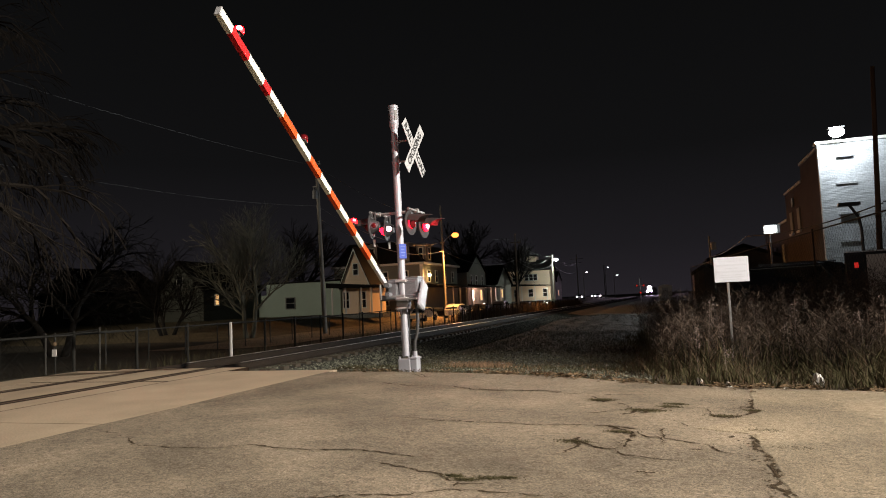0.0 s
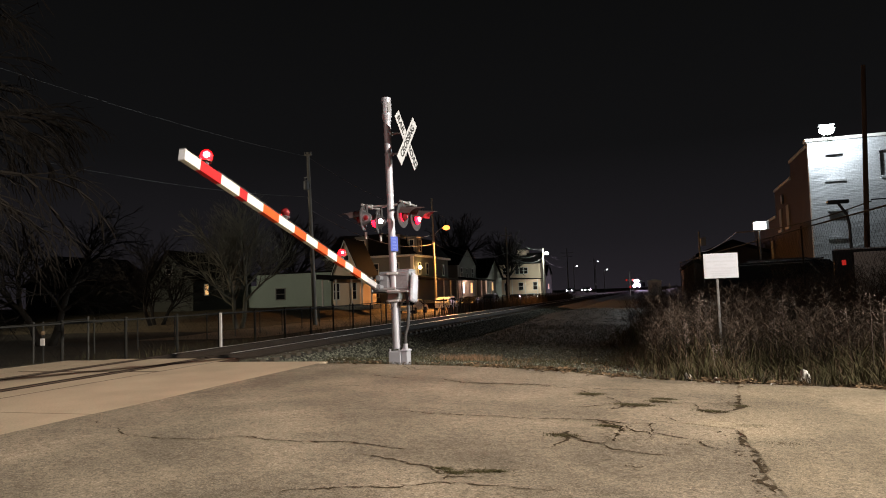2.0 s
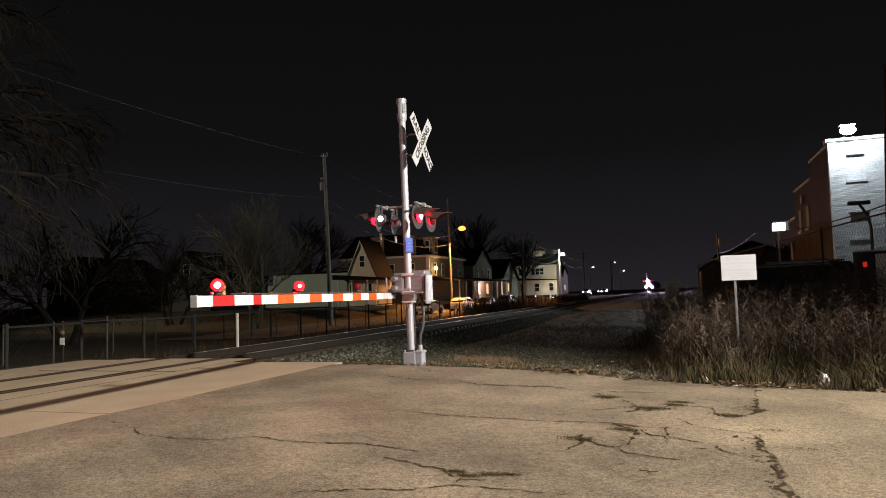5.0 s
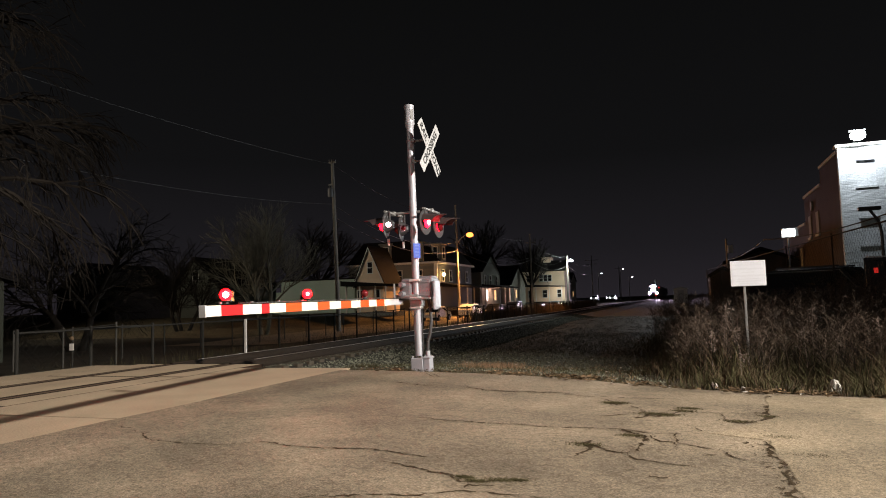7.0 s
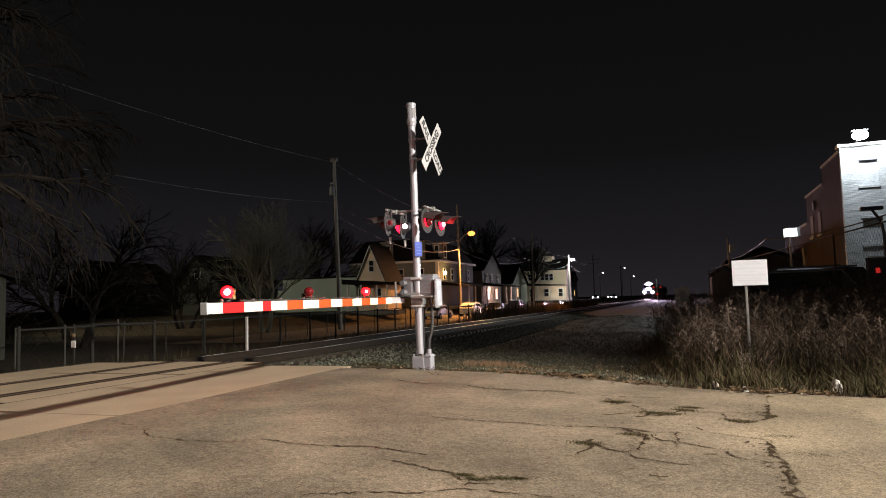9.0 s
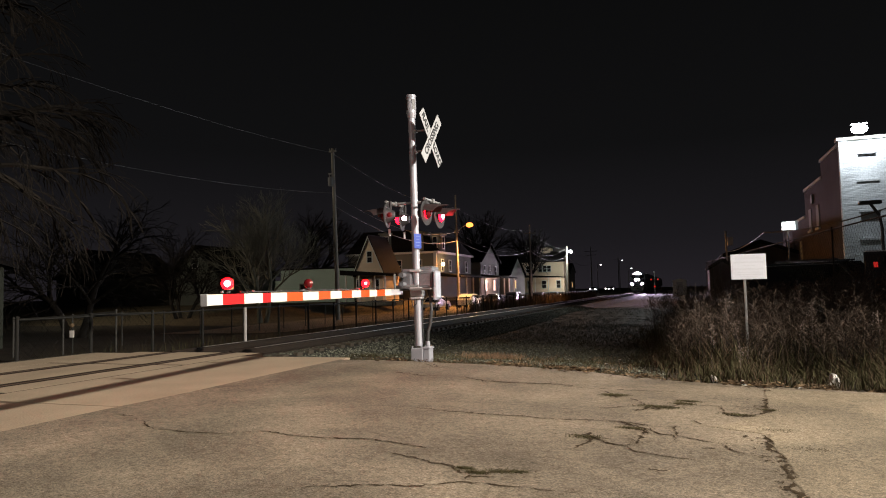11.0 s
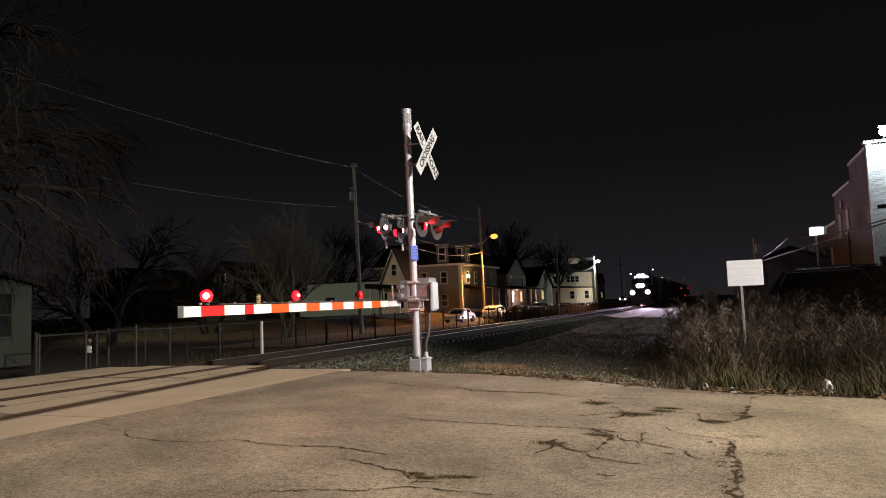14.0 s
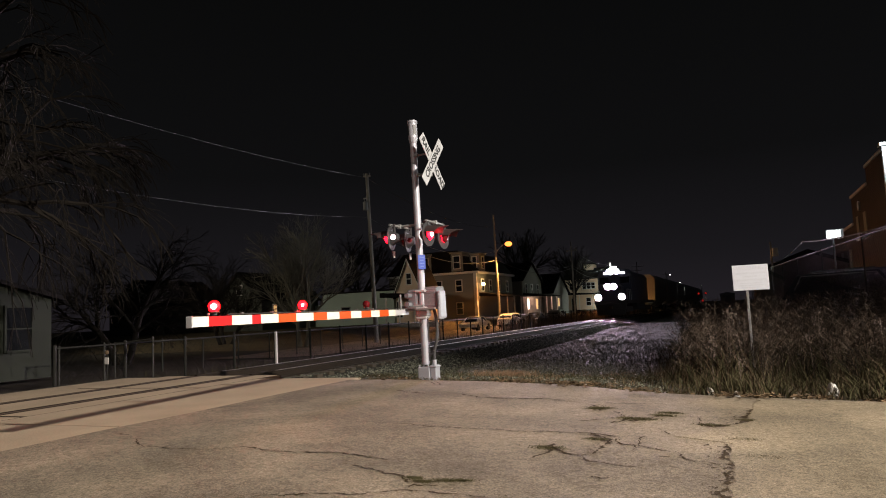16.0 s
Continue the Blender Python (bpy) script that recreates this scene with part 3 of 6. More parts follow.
def build_track():
    track = thing("railway_track", pose(0, 0, 0), "single railway track of worn steel rails on dark timber ties", "railway track", kind="structure")
    y0, y1 = -30.0, 520.0
    for s in (1, -1):
        x = TRACK_X + s * GAUGE / 2 + s * 0.036
        bm = B()
        prism(bm, [(x - .07, -.13), (x + .07, -.13), (x + .07, -.115), (x + .012, -.095), (x + .012, 0.005), (x + .036, 0.015), (x + .036, .045),
                   (x - .036, .045), (x - .036, .015), (x - .012, .005), (x - .012, -.095), (x - .07, -.115)], 0.72, y1)
        part("rail", bm, RAIL_SIDE, track, "dark oily steel rail")
        bm = B()
        box(bm, (x - .034, y0, -.10), (x + .034, 0.72, .0225))
        part("rail", bm, RUST, track, "dirt-brown rail set in the crossing")
        bm = B()
        box(bm, (x - .031, 1.6, .044), (x + .031, y1, .050))
        part("rail_head", bm, RAIL, track, "bright worn rail head")
    # ties: the near ones as pieces, the far ones joined
    bm = B()
    box(bm, (-1.3, -0.115, -0.18), (1.3, 0.115, 0), bevel=0.012)
    first = part("tie", bm, TIE, track)
    tie_y = [0.95 + i * 0.53 for i in range(130)]
    first.location = (TRACK_X, tie_y[0], -0.132)
    for y in tie_y[1:]:
        o = first.copy()
        scene.collection.objects.link(o)
        o.location = (TRACK_X + random.uniform(-.03, .03), y, -0.132 + random.uniform(-.012, .004))
        o.rotation_euler = (0, 0, random.uniform(-.015, .015))
    bm = B()
    for i in range(260):
        y = tie_y[-1] + 0.53 * (i + 1)
        box(bm, (TRACK_X - 1.3, y - .115, -.3), (TRACK_X + 1.3, y + .115, -.132))
    tagged(part("far_ties", bm, TIE, track, "dark timber ties far along the line"), kind="stuff")
    bm = B()
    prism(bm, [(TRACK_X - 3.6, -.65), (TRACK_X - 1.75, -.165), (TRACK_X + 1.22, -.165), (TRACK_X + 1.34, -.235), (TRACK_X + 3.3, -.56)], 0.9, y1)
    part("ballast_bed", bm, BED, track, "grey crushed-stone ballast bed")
    # loose stones of the ballast
    verts, faces = [], []
    base = [(1, 0, -.3), (-.5, .87, -.35), (-.5, -.87, -.25), (0.1, 0, .8), (.4, .7, .3), (-.8, .1, .35)]
    fcs = [(0, 4, 3), (4, 1, 5), (4, 5, 3), (1, 2, 5), (5, 2, 3), (2, 0, 3), (0, 1, 4), (0, 2, 1)]
    for i in range(64000):
        u = random.random()
        y = 0.85 + 46 * u ** 1.7
        x = TRACK_X + random.uniform(-2.2, 3.3)
        dx = x - TRACK_X
        if -1.75 < dx < 1.22:
            z = -.165
        elif dx > 0:
            z = -.235 - (dx - 1.34) * .166
        else:
            z = -.165 + (dx + 1.75) * .235
        if -1.36 < dx < 1.36 and random.random() < .5:
            continue
        r = random.uniform(.016, .042)
        k = len(verts)
        a = random.uniform(0, 6.28)
        ca, sa = math.cos(a), math.sin(a)
        sq = random.uniform(.6, 1.2)
        for vx, vy, vz in base:
            verts.append((x + r * (vx * ca - vy * sa), y + r * (vx * sa + vy * ca) * sq, z + r * vz * random.uniform(.7, 1.2) + .006))
        faces += [tuple(k + q for q in f) for f in fcs]
    ob = mesh_of("ballast_stones", verts, faces, STONE, track)
    tagged(ob, "loose grey crushed stones of the ballast", kind="stuff")


build_track()


def build_street():
    """The street beyond the railway fence, along the houses."""
    xs = [-21.5, -20, -18, -16, -14, -13.2]
    ys = [18 + 4 * i for i in range(80)]
    verts = [(x, y, ground_z(x, y) + .035) for y in ys for x in xs]
    w = len(xs)
    faces = [(j * w + i, j * w + i + 1, (j + 1) * w + i + 1, (j + 1) * w + i) for j in range(len(ys) - 1) for i in range(w - 1)]
    ob = mesh_of("street", verts, faces, PATCH, smooth=True)
    tagged(ob, "worn street along the houses in orange lamplight", "road", kind="structure")


build_street()

# ---------------------------------------------------------------- the crossing signal and its gate
FLASH, FLASH_START = 1.101, 0.27          # period of the flashers, and when the first of a pair comes on
SIGNAL_X, SIGNAL_Y = 0.06, -0.03


def letters(name, text, height, material, m, parent, depth=0.002):
    cu = bpy.data.curves.new(name, "FONT")
    cu.offset = height * .028
    cu.body, cu.size, cu.extrude, cu.align_x, cu.align_y = text, height, depth, "CENTER", "CENTER"
    tmp = bpy.data.objects.new(name, cu)
    me = bpy.data.meshes.new_from_object(tmp)
    bpy.data.objects.remove(tmp)
    me.materials.append(material)
    ob = new(name, me)
    ob.parent = parent
    ob.matrix_local = m
    return ob


def lens_drum(name, parent, place, yaw, r, lit, depth=0.5):
    """A lens that turns its lit or its dark side outwards; its lit side looks along its own +x."""
    bm = B()
    ball(bm, (0, 0, 0), r, 16, depth, 1, 1)
    for f in bm.faces:
        f.material_index = 0 if f.calc_center_median().x > 0 else 1
    ball(bm, (r * depth * .42, 0, 0), r * .62, 12, max(.75, depth), 1, 1, mi=2)
    ob = part(name, bm, [lit, RED_OFF, RED_CORE], parent, "round red flasher lens with a bright bulb", smooth=True)
    ob.matrix_local = pose(*place, 0, 0, yaw)
    return ob


def build_signal():
    sig = thing("crossing_signal", pose(SIGNAL_X, SIGNAL_Y, 0.0, 0, -.75, 0), "silver crossing signal with gate, flashers, bell and crossbuck beside the road", "crossing signal")
    bm = B()
    box(bm, (-.11, -.12, -.14), (.11, .12, .20), bevel=.012)
    box(bm, (-.13, -.14, -.14), (.13, .14, -.02), bevel=.012)
    for sx in (-1, 1):
        for sy in (-1, 1):
            cyl(bm, (sx * .085, sy * .095, .19), (sx * .085, sy * .095, .24), .016, seg=8)
    part("base", bm, ALU, sig, "cast square base, silver painted")
    bm = B()
    box(bm, (.115, -.10, -.10), (.23, .10, .23), bevel=.015)
    box(bm, (.10, -.115, .19), (.245, .115, .215), bevel=.006)
    cyl(bm, (.17, 0, .21), (.17, 0, .32), .04, seg=10)
    part("junction_box", bm, ALU, sig)
    bm = B()
    cyl(bm, (0, 0, .24), (0, 0, 4.36), .066, .062, 20)
    for z in (.28, 3.70, 4.07, 2.78):
        cyl(bm, (0, 0, z - .018), (0, 0, z + .018), .071, seg=18)
    part("mast", bm, ALU, sig, smooth=False)
    # the bell at the top: slotted sleeve and cap
    bm = B()
    cyl(bm, (0, 0, 4.30), (0, 0, 4.40), .066, .090, 20)
    cyl(bm, (0, 0, 4.40), (0, 0, 4.68), .086, .086, 20)
    cyl(bm, (0, 0, 4.68), (0, 0, 4.73), .094, .088, 20)
    bell = part("bell", bm, ALU, sig, "cylindrical bell housing")
    for a in (0, 90, 180, 270):
        bm = B()
        box(bm, (.080, -.030, 4.45), (.0885, .030, 4.64), Matrix.Rotation(radians(a - 40), 4, "Z"), bevel=.004)
        part("sound_slot", bm, DARKMETAL, bell)
    # crossbuck, facing the road's traffic
    cb = Matrix.Translation((.34, .05, 3.92)) @ Matrix.Rotation(radians(85), 4, "Z") @ Matrix.Rotation(radians(90), 4, "X")
    for k, (ang, word) in enumerate(((-49, "RAIL ROAD"), (49, "CROSSING"))):
        bm = B()
        dz = .012 * k
        box(bm, (-.56, -.110, -.004 + dz), (.56, .110, .004 + dz), bevel=.003)
        blade = part("crossbuck_blade", bm, AGED_BLADE, sig, "white reflective blade with black lettering")
        blade.matrix_local = cb @ Matrix.Rotation(radians(ang), 4, "Z")
        if k == 0:
            letters("lettering", "RAIL", .175, BLACKINK, pose(-.33, 0, .006), blade)
            letters("lettering", "ROAD", .175, BLACKINK, pose(.33, 0, .006), blade)
        else:
            letters("lettering", "CROSSING", .175, BLACKINK, pose(0, 0, .018), blade)
    for z in (3.70, 4.07):
        bm = B()
        cyl(bm, (.05, 0, z), (.32, .03, z), .018, seg=8)
        box(bm, (.04, -.05, z - .03), (.09, .05, z + .03), bevel=.006)
        box(bm, (.29, -.02, z - .05), (.32, .08, z + .05), bevel=.006)
        part("crossbuck_bracket", bm, GREYMETAL, sig)
    # blue notice: unreadable lines as bars
    bm = B()
    box(bm, (.045, -.08, 2.03), (.053, .08, 2.29), Matrix.Translation((.03, -.06, -.08)) @ Matrix.Rotation(radians(-30), 4, "Z"), bevel=.003)
    note = part("blue_notice", bm, BLUE, sig, "small blue emergency notice")
    for k in range(4):
        bm = B()
        w = (.045, .035, .05, .035)[k]
        box(bm, (.0535, -w, 2.24 - k * .055), (.056, w, 2.254 - k * .055), Matrix.Translation((.03, -.06, -.08)) @ Matrix.Rotation(radians(-30), 4, "Z"))
        part("text_bar", bm, NOTICE_INK, note)
    # crossarms and flashers
    for side, yaw, cx in ((1, -6, .34), (-1, 187, -.38)):
        bm = B()
        cyl(bm, (0, 0, 2.78), (cx, 0, 2.78), .024, seg=10)
        cyl(bm, (cx, -.40, 2.78), (cx, .40, 2.78), .021, seg=10)
        box(bm, (cx - .04, -.04, 2.74), (cx + .04, .04, 2.82), bevel=.012)
        part("crossarm", bm, GREYMETAL, sig)
        for sy in (-1, 1):
            c = Vector((cx, sy * .34, 2.54))
            f = Matrix.Translation(c) @ Matrix.Rotation(radians(yaw), 4, "Z")
            bm = B()
            cyl(bm, (0, 0, 0), (.012, 0, 0), .218, seg=28)
            cyl(bm, (-.13, 0, 0), (0, 0, 0), .07, .14, 20)
            cyl(bm, (0, 0, .24), (0, 0, .16), .03, seg=8)
            cyl(bm, (-.06, 0, .10), (-.06, 0, .25), .022, seg=8)
            unit = part("flasher", bm, FLASHER_BLACK, sig, "round black flasher backing disc")
            unit.matrix_local = f
            bm = B()
            n = 16
            for i in range(n):
                a0, a1 = [math.pi * (.06 + .88 * (i + q) / n) for q in (0, 1)]
                q = []
                for r in (.148, .156):
                    for a in (a0, a1):
                        for x in (.012, .43 - .22 * abs(math.cos(a))):
                            q.append(bm.verts.new((x, r * math.cos(a), r * math.sin(a) - .12 * x)))
                for fc in ((0, 1, 3, 2), (4, 6, 7, 5), (1, 5, 7, 3), (0, 2, 6, 4), (0, 4, 5, 1), (2, 3, 7, 6)):
                    bm.faces.new([q[j] for j in fc])
            bmesh.ops.remove_doubles(bm, verts=bm.verts[:], dist=1e-5)
            part("hood", bm, HOOD, unit, "visor glowing red in the lamp's light")
            if side < 0:
                # side port through which the lamp shows
                port = lens_drum("side_port", unit, (-.07, .120, 0), 104, .046, PORT_ON, .6)
                FLASHERS.append((port, (-.07, .120, 0), 104, sy < 0))
                bm = B()
                cyl(bm, (-.03, 0, -.36), (-.03, 0, -.24), .020, .026, 8)
                part("terminal_plug", bm, GALV, unit, "pale metal plug below the lamp")
            lens = lens_drum("flasher_lens", unit, (.035, 0, 0), 0, .105, SIG_ON, .5 if side > 0 else .95)
            FLASHERS.append((lens, (.035, 0, 0), 0, sy < 0))
    # gate mechanism: case behind the mast, gear side towards the arm, hinged round-cornered door
    bm = B()
    box(bm, (-.02, -.02, 1.22), (.30, .34, 1.60), bevel=.02)
    box(bm, (.00, -.035, 1.26), (.27, -.015, 1.56), bevel=.008)
    for z in (1.30, 1.52):
        cyl(bm, (.02, -.03, z), (.25, -.03, z), .012, seg=8)
    box(bm, (-.01, .0, 1.59), (.30, .32, 1.63), bevel=.012)
    part("mechanism_case", bm, CASE, sig, "silver gate mechanism case")
    bm = B()
    box(bm, (.30, -.12, -.28), (.36, .16, .22), bevel=.028)
    box(bm, (.29, -.13, -.30), (.35, .08, -.06), bevel=.028)
    for z in (-.20, -.02, .08, .15):
        cyl(bm, (.33, -.135, z), (.33, -.11, z), .013, seg=8)
    counter = part("counterweight_arm", bm, ALU, sig, "pale rounded counterweight arm")
    COUNTER.append(counter)
    bm = B()
    box(bm, (-.27, -.06, 1.27), (-.06, .26, 1.60), bevel=.025)
    box(bm, (-.24, -.075, 1.30), (-.09, -.055, 1.57), bevel=.01)
    part("gear_case", bm, CASE, sig, "silver gear case")
    for z in (1.33, 1.49):
        bm = B()
        cyl(bm, (-.22, -.16, z), (-.20, -.06, z), .038, seg=12)
        cyl(bm, (-.225, -.19, z), (-.22, -.16, z), .05, seg=12)
        cyl(bm, (-.225, -.20, z), (-.225, -.19, z), .03, seg=8)
        part("cable_gland", bm, CASE, sig)
    bm = B()
    box(bm, (-.36, -.20, 1.22), (.32, -.12, 1.25), bevel=.006)
    box(bm, (-.36, -.20, 1.22), (-.06, .22, 1.25), bevel=.006)
    box(bm, (-.36, -.20, 1.22), (-.335, -.16, 1.52), bevel=.006)
    cyl(bm, (-.40, -.05, 1.28), (.05, -.05, 1.28), .04, seg=12)
    box(bm, (-.10, -.10, 1.10), (.12, .10, 1.22), bevel=.015)
    part("support_bracket", bm, GREYMETAL, sig)
    for z in (1.08, 1.25, 1.56):
        bm = B()
        box(bm, (-.10, -.095, z - .022), (.10, .095, z + .022), bevel=.012)
        cyl(bm, (-.13, -.06, z), (.13, -.06, z), .010, seg=8)
        part("clamp", bm, GALV, sig)
    bm = B()
    pts = [(.18, .10, 1.22), (.22, .08, 1.05), (.235, .06, .85), (.22, .03, .62), (.18, 0, .48), (.17, 0, .30)]
    tube(bm, pts, .028, 10)
    part("conduit", bm, CABLE, sig, "black flexible conduit")
    bm = B()
    tube(bm, [(.085, .0, 1.2), (.085, 0, .3)], .014, 8)
    tube(bm, [(-.05, -.07, 1.18), (-.07, -.09, 1.02), (-.05, -.09, .92), (.01, -.08, .98), (.02, -.07, 1.15)], .008, 6)
    part("cable", bm, CABLE, sig)
    # the arm turns about the mechanism's shaft; its own -y runs out along the arm
    arm_bm = B()
    box(arm_bm, (-.028, -1.05, -.050), (.028, .05, .050), bevel=.006)
    arm = part("gate_arm", arm_bm, GALV, sig, "striped red and white gate arm with red lamps")
    y = -0.62
    lengths = [(.34, 0), (.42, 1), (.38, 0), (.40, 1), (.40, 0), (.42, 1), (.42, 0), (.42, 1), (.50, 0), (.46, 1), (.42, 0), (.20, 2), (.42, 0), (.44, 2), (.28, 0)]
    total = sum(q for q, _ in lengths)
    fit_len = 5.99 - .62
    for q, c in lengths:
        q *= fit_len / total
        bm = B()
        box(bm, (-.031, y - q, -.052), (.031, y, .052))
        part("stripe", bm, (CREAM, ORANGETAPE, REDTAPE)[c], arm, ("white reflective band", "orange-red reflective band", "red reflective band")[c])
        y -= q
    bm = B()
    box(bm, (-.036, y - .02, -.058), (.036, y, .058), bevel=.004)
    part("tip_cap", bm, GALV, arm)
    for i in range(9):
        bm = B()
        yy = -.9 - i * .6
        box(bm, (-.012, yy - .012, .062), (.012, yy + .012, .085), bevel=.003)
        part("cable_clip", bm, GREYMETAL, arm)
    bm = B()
    cyl(bm, (.02, .05, .068), (.02, -5.4, .068), .006, seg=6)
    part("arm_cable", bm, CABLE, arm)
    for s, kind in ((5.60, 0), (3.75, 1), (1.75, 2)):
        bm = B()
        cyl(bm, (0, -s, .062), (0, -s, .09), .03, seg=12)
        cyl(bm, (0, -s, .09), (0, -s, .10), .06, seg=16)
        part("lamp_foot", bm, DARKMETAL, arm)
        if kind == 0:
            bm = B()
            ball(bm, (0, 0, 0), .062, 16, .8, 1, 1)
            ball(bm, (.020, 0, 0), .040, 12, 1, 1, 1, mi=1)
            tip = part("arm_lamp", bm, [RED_ON, RED_CORE], arm, "lit red arm lamp", smooth=True)
            tip.matrix_local = pose(0, -s, .155, 0, 0, -60)
        else:
            lens = lens_drum("arm_lamp", arm, (0, -s, .155), 0, .060, RED_ON, 1.0)
            ARM_LENSES.append((lens, (0, -s, .155), kind == 1))
    return arm


FLASHERS, ARM_LENSES, COUNTER = [], [], []
ARM = build_signal()


def flash_rows(place, yaw, first, turn=180.0):
    """Rows that turn a lens to its lit side for half of each period, swinging over in a tenth of a second."""
    rows = []
    on0 = first == (((0.0 - FLASH_START) % FLASH) < FLASH / 2)
    ang = 0.0 if on0 else turn
    rows.append((0.0, pose(*place, 0, 0, yaw + ang)))
    t = FLASH_START - FLASH
    while t < 16.0:
        for when, to_first in ((t, True), (t + FLASH / 2, False)):
            if 0.06 < when < 15.94:
                goal = 0.0 if to_first == first else turn
                for k in range(0, 4):
                    tt = when - .05 + .1 * k / 3
                    rows.append((tt, pose(*place, 0, 0, yaw + ang + (goal - ang) * k / 3)))
                ang = goal
        t += FLASH
    rows.append((16.0, pose(*place, 0, 0, yaw + ang)))
    return rows


ARM_ANGLES = [(0, 27.4), (.5, 23.2), (1, 19.1), (1.5, 15.1), (2, 11.2), (2.5, 7.4), (3, 3.6), (3.3, 1.2), (3.5, .4), (4, -.2), (5, -.9), (7, -1.3), (16, -1.1)]


def signal_motions():
    walk(ARM, [(t, pose(-.35, .58, 1.37, 0, 0, 4.8) @ pose(0, 0, 0, -a - .8, 0, 0) @ pose(0, -.64, -.17)) for t, a in ARM_ANGLES])
    walk(COUNTER[0], [(t, pose(.02, .06, 1.33, -a - 1.2, 0, 0)) for t, a in ARM_ANGLES])
    for lens, place, yaw, first in FLASHERS:
        walk(lens, flash_rows(place, yaw, first))
    for lens, place, first in ARM_LENSES:
        walk(lens, flash_rows(place, -60, first))


# ---------------------------------------------------------------- the train
TRAIN_Y = [(0, 372.0), (7, 226.0), (9, 187.0), (11.5, 138.0), (12.5, 119.0), (13.5, 100.0), (14.5, 81.5), (15, 72.5), (15.5, 62.0), (16, 51.5)]


def wheelset(parent, y, name="wheel"):
    for s in (1, -1):
        bm = B()
        cyl(bm, (s * .70, y, .49), (s * .82, y, .49), .49, seg=24)
        cyl(bm, (s * .82, y, .49), (s * .88, y, .49), .16, seg=12)
        part(name, bm, RUST, parent)


